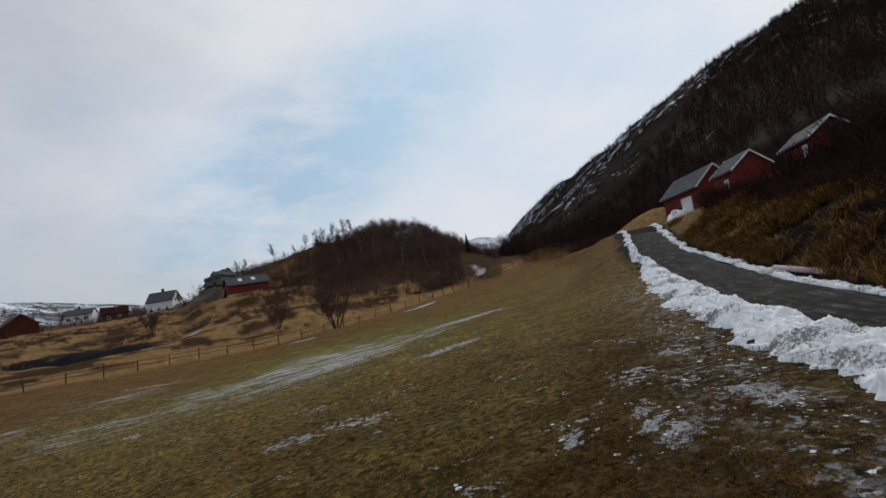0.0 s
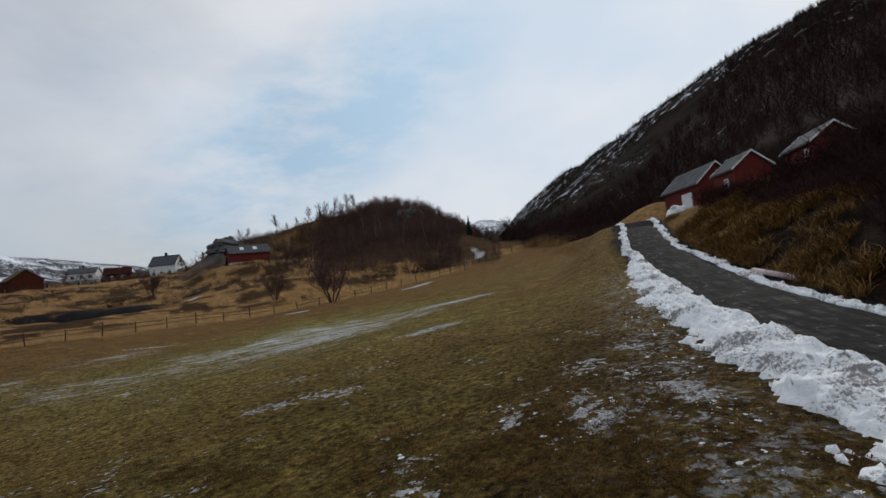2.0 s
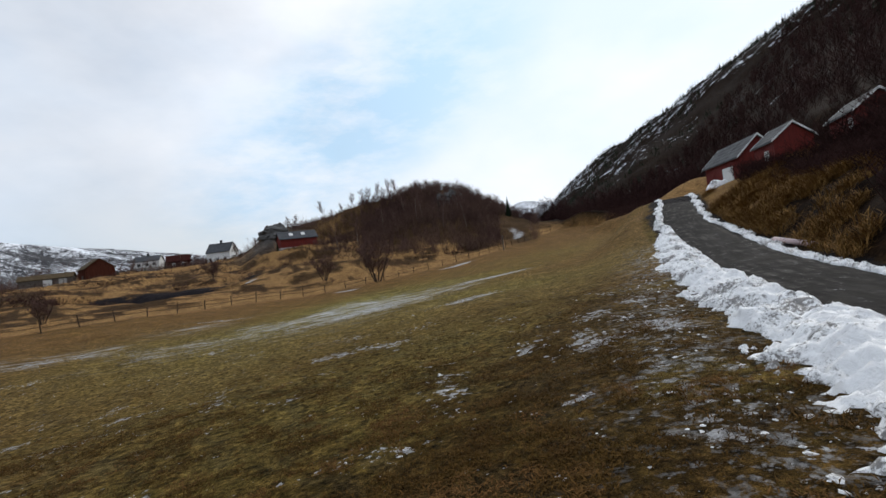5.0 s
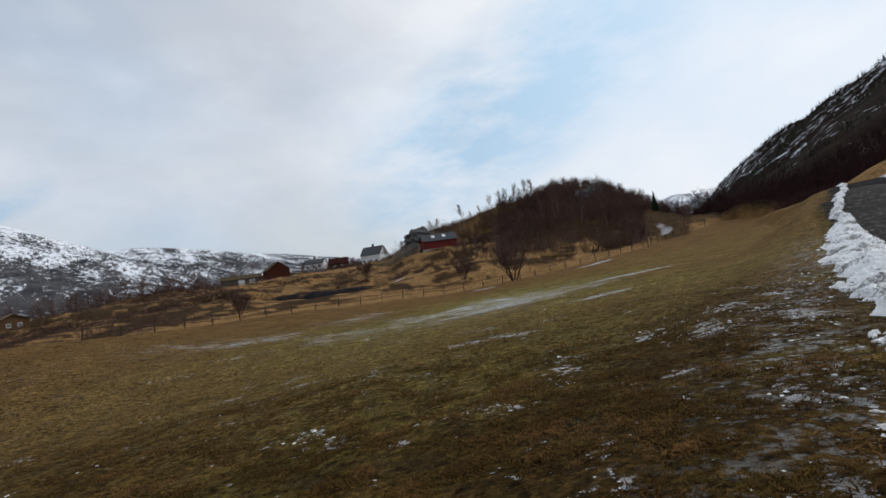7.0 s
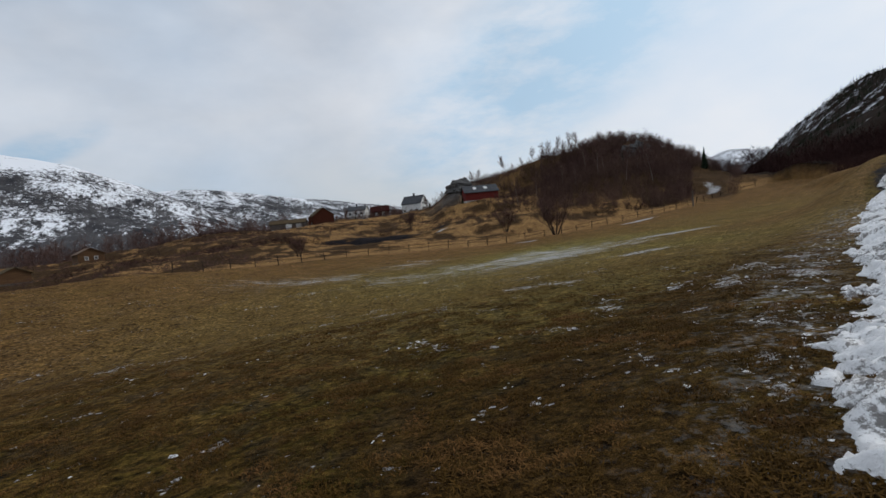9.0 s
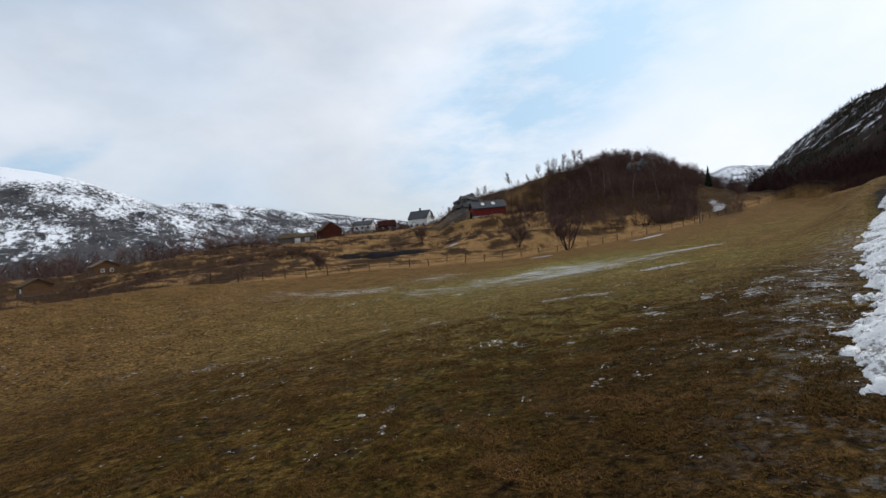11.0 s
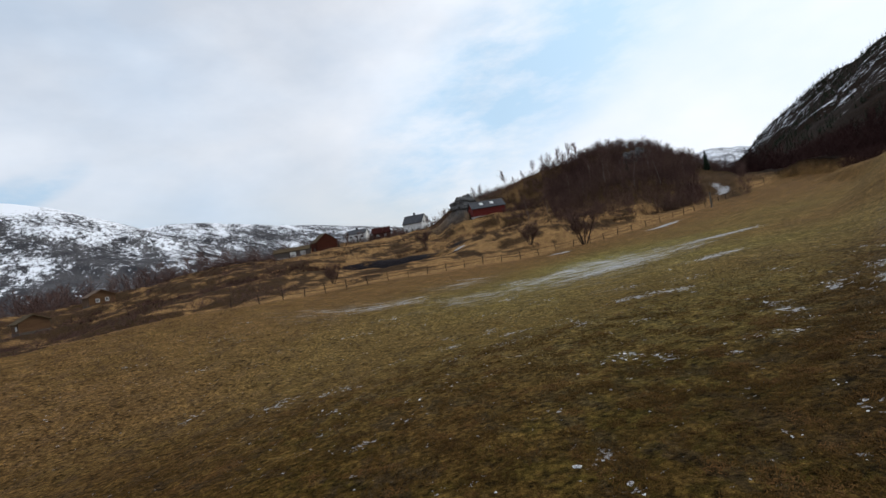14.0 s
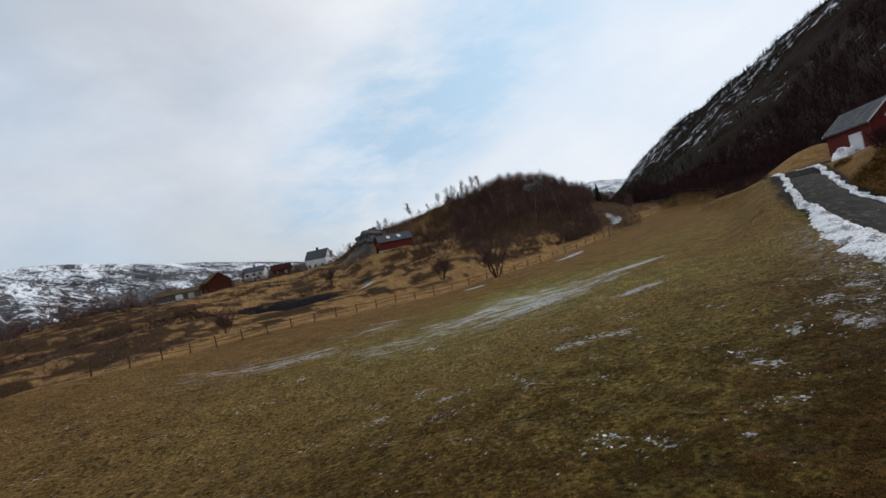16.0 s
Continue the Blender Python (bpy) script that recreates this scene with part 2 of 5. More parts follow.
    ice = m.math("MULTIPLY", m.attr("ice"), m.ramp(m.math("ADD", m.math("MULTIPLY", m.noise(1.2, 5.0, 0.7), 0.4), m.math("MULTIPLY", m.noise(6.0, 4.0, 0.68), 0.6)), [(0.515, 0.0), (0.575, 0.75)]))
    col = m.mix(ice, col, m.ramp(m.noise(5.0, 6.0, 0.7), [(0.4, (0.15, 0.145, 0.14)), (0.6, (0.44, 0.44, 0.44))]))
    # snow: thin crust broken by the grass that comes through it
    crust = m.math("ADD", m.attr("snow"), m.math("MULTIPLY", m.math("SUBTRACT", m.noise(5.5, 4.0, 0.66), 0.5), m.ramp(m.attr("turf"), [(0.0, 0.8), (1.0, 3.4)])))
    crust = m.math("ADD", crust, m.math("MULTIPLY", m.math("SUBTRACT", m.noise(1.6, 5.0, 0.65), 0.5), 1.1))
    mask = m.ramp(crust, [(0.64, 0.0), (0.80, 1.0)])
    col = m.mix(mask, col, m.ramp(m.noise(11.0, 7.0, 0.8), [(0.4, (0.22, 0.215, 0.21)), (0.6, (0.54, 0.54, 0.55))]))
    ranges = m.math("ADD", m.math("MULTIPLY", m.noise(0.0075, 9.0, 0.74, (1, 0.25, 0.8), turn=-34), 0.40), m.math("MULTIPLY", m.noise(0.075, 12.0, 0.86, (1, 0.3, 0.8), turn=-34), 0.60))
    crags = m.math("ADD", m.math("MULTIPLY", m.noise(0.0085, 9.0, 0.75), 0.35), m.math("MULTIPLY", m.noise(0.075, 12.0, 0.85), 0.65))
    grain = m.math("ADD", m.math("MULTIPLY", m.math("SUBTRACT", ranges, crags), m.math("SUBTRACT", 1.0, m.attr("steep"))), crags)
    far_s = m.math("ADD", m.attr("farsnow"), m.math("MULTIPLY", m.math("SUBTRACT", grain, 0.5), m.ramp(m.attr("farsnow"), [(0.01, 0.0), (0.06, 1.0)])))
    far_s = m.math("ADD", far_s, m.math("MULTIPLY", m.math("SUBTRACT", far_s, m.attr("farsnow")), 6.5))
    col = m.mix(m.ramp(far_s, [(0.46, 0.0), (0.58, 1.0)]), col, (0.78, 0.80, 0.84))
    m.color(col)
    m.bump(m.math("ADD", m.math("MULTIPLY", tuft, 0.5), g_fine), 1.0, 0.07)
    return m.m


M_GROUND = make_ground_mat()
M_RED = simple("red_paint", (0.125, 0.015, 0.012), (0.19, 0.026, 0.018), 0.8, 0.75, 0.3, stretch=(6, 6, 0.5), vary=(0.8, 1.1))
M_RUST = simple("weathered_red_boards", (0.058, 0.019, 0.012), (0.110, 0.036, 0.022), 0.8, 0.85, 0.3, stretch=(6, 6, 0.5))
M_MAROON = simple("dark_maroon_boards", (0.028, 0.009, 0.008), (0.058, 0.018, 0.014), 0.8, 0.85, 0.3, stretch=(6, 6, 0.5))
M_LOG = simple("oiled_pine_boards", (0.075, 0.038, 0.016), (0.14, 0.072, 0.03), 0.9, 0.7, 0.3, stretch=(0.5, 0.5, 6))
M_GREYWOOD = simple("grey_weathered_boards", (0.08, 0.07, 0.062), (0.17, 0.15, 0.13), 1.2, 0.9, 0.4, stretch=(6, 6, 0.6), vary=(0.75, 1.15))
M_WHITE = simple("white_painted_boards", (0.66, 0.66, 0.64), (0.80, 0.80, 0.78), 0.7, 0.6, 0.15, stretch=(0.6, 0.6, 5))
M_SLATE = simple("grey_slate", (0.075, 0.075, 0.077), (0.16, 0.16, 0.162), 0.9, 0.86, 0.4)
M_DARKROOF = simple("dark_roof_tiles", (0.035, 0.037, 0.042), (0.075, 0.078, 0.085), 1.1, 0.7, 0.3)
M_TURF = simple("turf_roof", (0.062, 0.044, 0.026), (0.125, 0.092, 0.055), 1.5, 0.95, 0.6)
M_STONE = simple("rubble_stone", (0.30, 0.29, 0.27), (0.55, 0.53, 0.50), 1.6, 0.9, 0.6)
M_TRIM = simple("white_trim", (0.62, 0.62, 0.60), (0.78, 0.78, 0.76), 2.0, 0.6)
M_GLASS = Mat("window_glass", 0.08).color((0.02, 0.024, 0.028)).m
M_BARK = simple("grey_brown_bark", (0.045, 0.032, 0.026), (0.10, 0.072, 0.058), 3.0, 0.95, vary=(0.7, 1.3))
M_BIRCH = simple("pale_birch_bark", (0.16, 0.13, 0.11), (0.42, 0.38, 0.34), 2.5, 0.9)
M_NEEDLE = simple("spruce_needles", (0.010, 0.016, 0.010), (0.026, 0.036, 0.020), 2.0, 0.9)


def make_twig_mat(name, dark, light):
    m = Mat(name, 0.95)
    c = m.ramp(m.noise(0.06, 4.0, 0.6), [(0.35, dark), (0.65, light)])
    m.color(m.mix(1.0, c, m.island(0.45, 1.3), "MULTIPLY"))
    return m.m


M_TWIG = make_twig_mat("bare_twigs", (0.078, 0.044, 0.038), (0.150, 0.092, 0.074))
# the same twigs darkened: the hillside's shade is put into the colour
M_TWIG_SHADE = make_twig_mat("shade_darkened_twigs", (0.026, 0.0125, 0.0115), (0.058, 0.029, 0.026))


def make_snow_mat():
    m = Mat("old_snow", 0.55)
    n1, n2 = m.noise(2.2, 6.0, 0.65), m.noise(16.0, 6.0, 0.7)
    c = m.ramp(n1, [(0.3, (0.80, 0.80, 0.81)), (0.6, (0.93, 0.93, 0.93))])
    dirt = m.ramp(m.math("MULTIPLY", m.noise(13.0, 8.0, 0.75), m.noise(0.9, 4.0, 0.6)), [(0.262, 0.0), (0.315, 0.9)])
    m.color(m.mix(dirt, c, (0.16, 0.145, 0.135)))
    m.b.inputs["Subsurface Weight"].default_value = 0.0
    m.bump(m.math("ADD", n2, m.math("MULTIPLY", n1, 1.5)), 0.7, 0.06)
    return m.m


def make_asphalt_mat():
    m = Mat("wet_asphalt", 0.75)
    n1, n2 = m.noise(0.8, 9.0, 0.72), m.noise(60.0, 3.0, 0.6)
    c = m.ramp(n1, [(0.40, (0.006, 0.0056, 0.0056)), (0.5, (0.018, 0.0165, 0.016)), (0.60, (0.050, 0.046, 0.042))])
    c = m.mix(0.6, c, m.ramp(n2, [(0.3, 0.6), (0.7, 1.4)]), "MULTIPLY")
    lane = m.t.nodes.new("ShaderNodeCombineXYZ")
    m.link(m.attr("across"), lane.inputs[0])
    m.link(m.attr("along"), lane.inputs[1])
    keep, m.co = m.co, lane.outputs[0]
    wear = m.noise(2.2, 6.0, 0.7, (1.6, 0.16, 1.0))
    m.co = keep
    c = m.mix(0.85, c, m.ramp(wear, [(0.40, 0.45), (0.5, 1.0), (0.60, 2.0)]), "MULTIPLY")
    crumbs = m.ramp(m.noise(3.2, 7.0, 0.75), [(0.62, 0.0), (0.67, 0.8)])
    m.color(m.mix(crumbs, c, (0.42, 0.42, 0.43)))
    m.rough(m.ramp(n1, [(0.35, 0.7), (0.6, 0.95)]))
    m.b.inputs["Specular IOR Level"].default_value = 0.02
    m.bump(n2, 0.4, 0.01)
    return m.m


M_SNOW = make_snow_mat()
M_ASPHALT = make_asphalt_mat()


# ---- helpers ----
def mesh_of(name, verts, faces, mat, smooth=False):
    me = bpy.data.meshes.new(name)
    me.from_pydata([tuple(v) for v in verts], [], [tuple(f) for f in faces])
    me.materials.append(mat)
    if smooth:
        me.polygons.foreach_set("use_smooth", [True] * len(me.polygons))
    return me


def np_mesh(name, V, F, mat, smooth=True):
    """A mesh from arrays of places and of faces that all have the same number of corners."""
    V, F = np.asarray(V, np.float32), np.asarray(F, np.int32)
    me = bpy.data.meshes.new(name)
    k = F.shape[1]
    me.vertices.add(len(V))
    me.vertices.foreach_set("co", V.ravel())
    me.loops.add(F.size)
    me.loops.foreach_set("vertex_index", F.ravel())
    me.polygons.add(len(F))
    me.polygons.foreach_set("loop_start", np.arange(0, F.size, k, dtype=np.int32))
    me.polygons.foreach_set("use_smooth", np.full(len(F), smooth))
    me.update(calc_edges=True)
    me.validate()
    me.materials.append(mat)
    return me


def part(name, bm, material, parent, label=""):
    """Links a bmesh as one mesh object under a thing or a part."""
    me = bpy.data.meshes.new(name)
    bm.to_mesh(me)
    bm.free()
    me.materials.append(material)
    ob = new(name, me)
    ob.parent = parent
    return tagged(ob, label)


def empty(name, m, label, category, group=""):
    ob = new(name)
    ob.matrix_basis = m
    return tagged(ob, label, category, group)


def lattice(ix, iy, seed):
    h = (ix.astype(np.int64) * 374761393 + iy.astype(np.int64) * 668265263 + seed * 974634777) & 0xFFFFFFFF
    h = ((h ^ (h >> 13)) * 1274126177) & 0xFFFFFFFF
    return ((h ^ (h >> 16)) & 0xFFFF) / 65535.0


def noise2(x, y, seed=0):
    """Smooth value noise, -1 to 1."""
    x, y = np.asarray(x, float), np.asarray(y, float)
    ix, iy = np.floor(x), np.floor(y)
    fx, fy = x - ix, y - iy
    fx, fy = fx * fx * (3 - 2 * fx), fy * fy * (3 - 2 * fy)
    a, b = lattice(ix, iy, seed), lattice(ix + 1, iy, seed)
    c, d = lattice(ix, iy + 1, seed), lattice(ix + 1, iy + 1, seed)
    return ((a * (1 - fx) + b * fx) * (1 - fy) + (c * (1 - fx) + d * fx) * fy) * 2 - 1


def fbm(x, y, seed=0, octaves=4, gain=0.5):
    s, amp = 0.0, 1.0
    for o in range(octaves):
        s = s + amp * noise2(x * 2 ** o + 17.3 * o, y * 2 ** o - 9.1 * o, seed + o)
        amp *= gain
    return s


def step(a, b, x):
    t = np.clip((x - a) / (b - a), 0, 1)
    return t * t * (3 - 2 * t)


# ---- the lie of the land: a sloping field, the road up to the farm, a wooded knoll, a hamlet on a bench, and mountains ----
CX, CY, EYE = 2.5, 5.5, -0.8

# the road's middle line: x, y, z
ROAD = np.array([(-4, -26, -2.3), (1, -14, -2.6), (5.6, -3.7, -2.9), (10.6, 5.5, -3.1), (15.42, 12.16, -3.18), (20.34, 17.86, -3.12), (25.2, 22.88, -2.86),
                 (29.7, 27.8, -2.3), (34.4, 33.2, -1.4), (39.6, 38.6, -0.3), (44.0, 42.6, 0.5), (49.0, 47.2, 1.15), (53.5, 52.0, 1.5), (56.5, 57.0, 1.4), (58.0, 63.0, 0.9)])


def resample(P, n):
    """Points at even steps along a smooth line through P."""
    seg = np.r_[0, np.cumsum(np.linalg.norm(np.diff(P[:, :2], axis=0), axis=1))]
    u = np.linspace(0, seg[-1], n)
    tang = np.gradient(P, seg, axis=0)
    i = np.clip(np.searchsorted(seg, u) - 1, 0, len(P) - 2)
    h = (seg[i + 1] - seg[i])[:, None]
    s = ((u - seg[i]) / h[:, 0])[:, None]
    return ((2 * s ** 3 - 3 * s ** 2 + 1) * P[i] + (s ** 3 - 2 * s ** 2 + s) * h * tang[i] + (-2 * s ** 3 + 3 * s ** 2) * P[i + 1] + (s ** 3 - s ** 2) * h * tang[i + 1])


ROAD_L = resample(ROAD, 260)


def road_near(x, y):
    """Signed distance from the road's middle (positive on the uphill side), its height there, and the index along it."""
    x, y = np.ravel(x), np.ravel(y)
    best, side, zz, idx = np.full(x.shape, 1e9), np.ones(x.shape), np.zeros(x.shape), np.zeros(x.shape)
    for k in range(0, len(ROAD_L) - 1):
        a, b = ROAD_L[k], ROAD_L[k + 1]
        dx, dy = b[0] - a[0], b[1] - a[1]
        s = np.clip(((x - a[0]) * dx + (y - a[1]) * dy) / (dx * dx + dy * dy), 0, 1)
        px, py = x - a[0] - s * dx, y - a[1] - s * dy
        d = px * px + py * py
        near = d < best
        best = np.where(near, d, best)
        side = np.where(near, np.sign(px * dy - py * dx), side)
        zz = np.where(near, a[2] + s * (b[2] - a[2]), zz)
        idx = np.where(near, k + s, idx)
    return np.sqrt(best) * side, zz, idx


AZ_F = [-180, -80, -55, -42, -34, -26, -18, -9, -1, 1.5, 8, 15, 20, 25, 29, 33, 38, 45, 60, 180]
R_FENCE = [30, 34, 40, 42, 44, 46, 50, 53, 56, 57, 59, 62, 67, 72, 79, 92, 98, 98, 60, 30]
E_FENCE = [-2.5, -2.5, -2.7, -2.5, -2.3, -2.9, -3.15, -3.05, -3.2, -3.2, -3.25, -2.7, -2.1, -1.4, -0.7, 0.35, 1.1, 1.6, 1.5, 0]
R_BENCH = [80, 80, 90, 95, 100, 95, 92, 96, 100, 100, 100, 96, 95, 95, 98, 108, 112, 110, 90, 80]
E_BENCH = [-3, -3, -2.9, -2.4, -1.2, -0.9, -0.3, -0.8, -0.5, 0.0, 0.7, 0.9, 0.6, 0.4, 0.5, 1.6, 1.9, 2.0, 2.0, 0]
AZ_T = [-180, -80, -55, -42, -34, -26, -18, -9, -4, -0.5, 2, 5, 8, 15, 20, 25, 29, 33, 38, 45, 60, 180]
R_TOP = [200, 200, 180, 165, 165, 195, 200, 200, 200, 188, 174, 163, 155, 146, 142, 140, 136, 128, 130, 130, 120, 200]
E_TOP = [-1, -1, -0.6, 0.0, 0.5, 1.6, 1.6, 2.1, 2.2, 2.7, 4.1, 5.0, 5.6, 6.8, 8.0, 7.1, 4.6, 2.1, 1.9, 2.0, 2.5, 0]

AZ_L = [-180, -90, -60, -50, -42, -40, -37.5, -34, -32, -29, -26, -22, -15, -8, 180]
E_L = [7, 10, 11.8, 11.3, 10.5, 10.1, 9.5, 8.2, 7.4, 6.1, 4.7, 3.4, 1.6, -2, -2]
AZ_M = [-180, -45, -36, -31, -28, -24, -20, -15, -12, -8, -3, 3, 15, 26, 29, 32, 34.5, 37, 44, 180]
E_M = [3, 3, 5.2, 6.5, 6.8, 6.6, 5.8, 4.9, 4.4, 3.9, 2.8, 1.6, 1.5, 3.2, 4.4, 5.0, 4.5, 4.4, 3.2, 3]
AZ_R = [-180, 22, 30, 33, 35, 37, 39.5, 41.7, 45, 48.6, 52.3, 55, 57.2, 60.5, 63, 65.6, 68, 72, 90, 120, 180]
E_R = [-3, -3, 0.0, 2.3, 4.2, 6.1, 8.0, 9.3, 11.1, 12.3, 14.1, 15.0, 15.8, 16.8, 17.5, 18.5, 18.9, 18.4, 18.4, 10, -3]


# level places cut for the buildings: x, y, z, radius
PADS = [(61.6, 48.4, 2.6, 5.5), (56.0, 50.0, 2.0, 3.0), (54.3, 38.4, 2.8, 2.5), (55.0, 31.5, 3.6, 3.2), (-6.8, 206, 5.1, 7), (15.4, 134.6, 4.2, 5), (-44.0, 193.5, 3.6, 7), (-54.8, 186.5, 3.9, 8), (-35.0, 227, 7.3, 6), (-22.6, 213.5, 5.5, 6), (-88, 126, -1.4, 4), (-79.5, 94.5, -4.0, 4)]


def el(az, table_az, table_e):
    return np.tan(np.radians(np.interp(az, table_az, table_e)))


def near_plane(x, y):
    """The even slope of the field round the camera's way."""
    return 0.069 * x - 0.053 * y - 3.53


def height(x, y, detail=True):
    shape = np.shape(x)
    x, y = np.ravel(np.asarray(x, float)), np.ravel(np.asarray(y, float))
    dx, dy = x - CX, y - CY
    r = np.hypot(dx, dy) + 1e-6
    az = np.degrees(np.arctan2(dx, dy))
    # the field near the camera
    near = near_plane(x, y) + 0.2 * step(6, 30, -y)
    rf, rb, rt = np.interp(az, AZ_F, R_FENCE), np.interp(az, AZ_F, R_BENCH), np.interp(az, AZ_T, R_TOP)
    zf, zb, zt = EYE + rf * el(az, AZ_F, E_FENCE), EYE + rb * el(az, AZ_F, E_BENCH), EYE + rt * el(az, AZ_T, E_TOP)
    mid = np.where(r < rb, zf + (zb - zf) * step(0, 1, (r - rf) / (rb - rf)), zb + (zt - zb) * np.clip((r - rb) / (rt - rb), 0, 1) ** np.interp(az, [-30, -3, 2, 12, 18, 30], [0.85, 0.85, 1.7, 1.5, 1.1, 1.0]))
    mid = np.where(r > rt, zt + (-14 - zt) * step(0, 1, (r - rt) / (rt * 1.6)), mid)
    # the dug-out cut below the hamlet
    cu, cv = (x + 11) * 0.94 - (y - 97) * 0.34, (x + 11) * 0.34 + (y - 97) * 0.94
    cv = cv + 1.6 * noise2(cu * 0.16, 0 * cu, 23)
    mid = mid - 3.6 * np.exp(-((cu + 1.0) / 11.5) ** 4 - (cv / np.where(cv > 0, 2.0, 6.5)) ** 2)
    brow = step(-24, -34, az) * step(-95, -60, az)
    mid = mid - brow * 2.2 * np.exp(-((r - rf - 16) / 9.0) ** 2)
    # from the near slope the field runs on, sagging, to its far fence
    x20, y20 = CX + 20 * dx / r, CY + 20 * dy / r
    z20 = near_plane(x20, y20)
    sag = z20 + (zf - z20) * np.clip((r - 20) / (rf - 20), 0, 1) ** np.interp(az, [-20, 20], [1.3, 1.8])
    mid = np.where(r < rf, sag, mid)
    w = step(14, 26, r)
    z = near * (1 - w) + mid * w
    # mountains
    for taz, te, rc, rise in ((AZ_L, E_L, 2500.0, 0.30), (AZ_M, E_M, 3600.0, 0.45)):
        zc = EYE + rc * el(az, taz, te)
        prof = np.where(r < rc, np.clip((r / rc - rise) / (1 - rise), 0, 1) ** 1.25, 1 - 0.5 * np.clip((r - rc) / 900, 0, 1))
        zz = -16 + (zc + 16) * prof
        z = np.where(r > 260, np.maximum(z, zz), z)
    # the steep side above the road
    rc = np.interp(az, [30, 36, 45, 60, 80, 180], [900, 800, 620, 500, 460, 460])
    r0 = np.interp(az, [30, 36, 41, 48, 60, 80, 180], [150, 130, 88, 62, 30, 20, 20])
    zc = EYE + rc * el(az, AZ_R, E_R)
    s = (r - r0) / (rc - r0)
    hill = np.where(s < 1, zc * np.clip(s, 0, 1) ** np.interp(az, [33, 50, 60, 90], [1.9, 1.7, 1.3, 1.0]) + np.minimum(s, 0) * 900, zc * (1 - 0.5 * np.clip(s - 1, 0, 1)))
    base = 1.0
    z = np.where(az > 22, np.maximum(z, hill + base), z)
    # the road's bench with the cut bank on its uphill side
    m = (r < 130) & (x > -40)
    if m.any():
        d, zr, ix = road_near(x[m], y[m])
        up = np.maximum(d - 2.6, 0)
        tall = np.interp(ROAD_L[np.clip(ix.astype(int), 0, len(ROAD_L) - 1), 1], [-5, 12, 22, 28, 35, 42], [1.5, 3.2, 3.4, 2.8, 1.4, 0.5])
        bank = zr + tall * (1 - np.exp(-up / 3.4)) + 0.13 * up
        down = np.maximum(-d - 3.0, 0)
        wb = np.where(d > 0, 1 - step(14, 30, up), 1 - step(0.0, 5, down))
        flat = np.where(d > 0, bank, zr - 0.10 * step(1.6, 3.0, -d) - 0.015 * down)
        zz = z[m]
        zz = zz * (1 - wb) + flat * wb
        z[m] = zz
        if detail:
            calm = step(1.7, 3.4, np.abs(d))
        else:
            calm = None
    z = z + 3.0 * np.exp(-((x - 68) / 5.5) ** 2 - ((y - 60.5) / 5.5) ** 2)
    # rocky knob behind the red barn
    z = z + 5.0 * np.exp(-((x - 10.5) / 8.5) ** 2 - ((y - 153.5) / 6.5) ** 2)
    for px, py, pz, pr in PADS:
        k = 1 - step(pr, pr + (7 if px > 30 else 14), np.hypot(x - px, y - py))
        z = z * (1 - k) + pz * k
    if detail:
        rough = np.full(r.shape, 1.0)
        if m.any():
            rough[m] = calm
        z = z + rough * (0.05 * fbm(x * 0.35, y * 0.35, 3, 3) + 0.014 * fbm(x * 2.6, y * 2.6, 5, 3) * (r < 60))
        if m.any():
            lump = np.zeros(r.shape)
            lump[m] = step(2.8, 4.5, d) * step(16, 10, d) * step(40, 34, y[m])
            z = z + lump * (0.34 * fbm(x * 0.65, y * 0.65, 27, 4, 0.6) + 0.10)
        wild = step(0, 12, r - rf) * (az < 36) + (az > 22) * step(0, 10, hill + base - z + 3)
        wild = np.clip(wild, 0, 1)
        z = z + wild * np.clip(r / 120, 0.3, 1) * (0.8 * fbm(x * 0.06, y * 0.06, 8, 4) + 0.30 * fbm(x * 0.3, y * 0.3, 9, 4)) * (r < 700)
        z = z + step(150, 420, r) * (az > 25) * (az < 110) * (2.8 * fbm(x * 0.022, y * 0.022, 12, 5, 0.55) + 5.0 * step(300, 480, r) * fbm(x * 0.0085, y * 0.0085, 14, 3, 0.6))
        z = z + step(700, 1500, r) * (1 - 0.6 * step(2000, 2450, r)) * (24.0 * fbm(x * 0.0022, y * 0.0022, 21, 6, 0.55))
    return z.reshape(shape)


def zat(x, y):
    return float(height(np.array([x]), np.array([y]))[0])


def gauss(x, y, cx, cy, lx, ly, turn=0.0):
    c, s = math.cos(radians(turn)), math.sin(radians(turn))
    u, v = (x - cx) * c + (y - cy) * s, -(x - cx) * s + (y - cy) * c
    return np.exp(-(u / lx) ** 2 - (v / ly) ** 2)


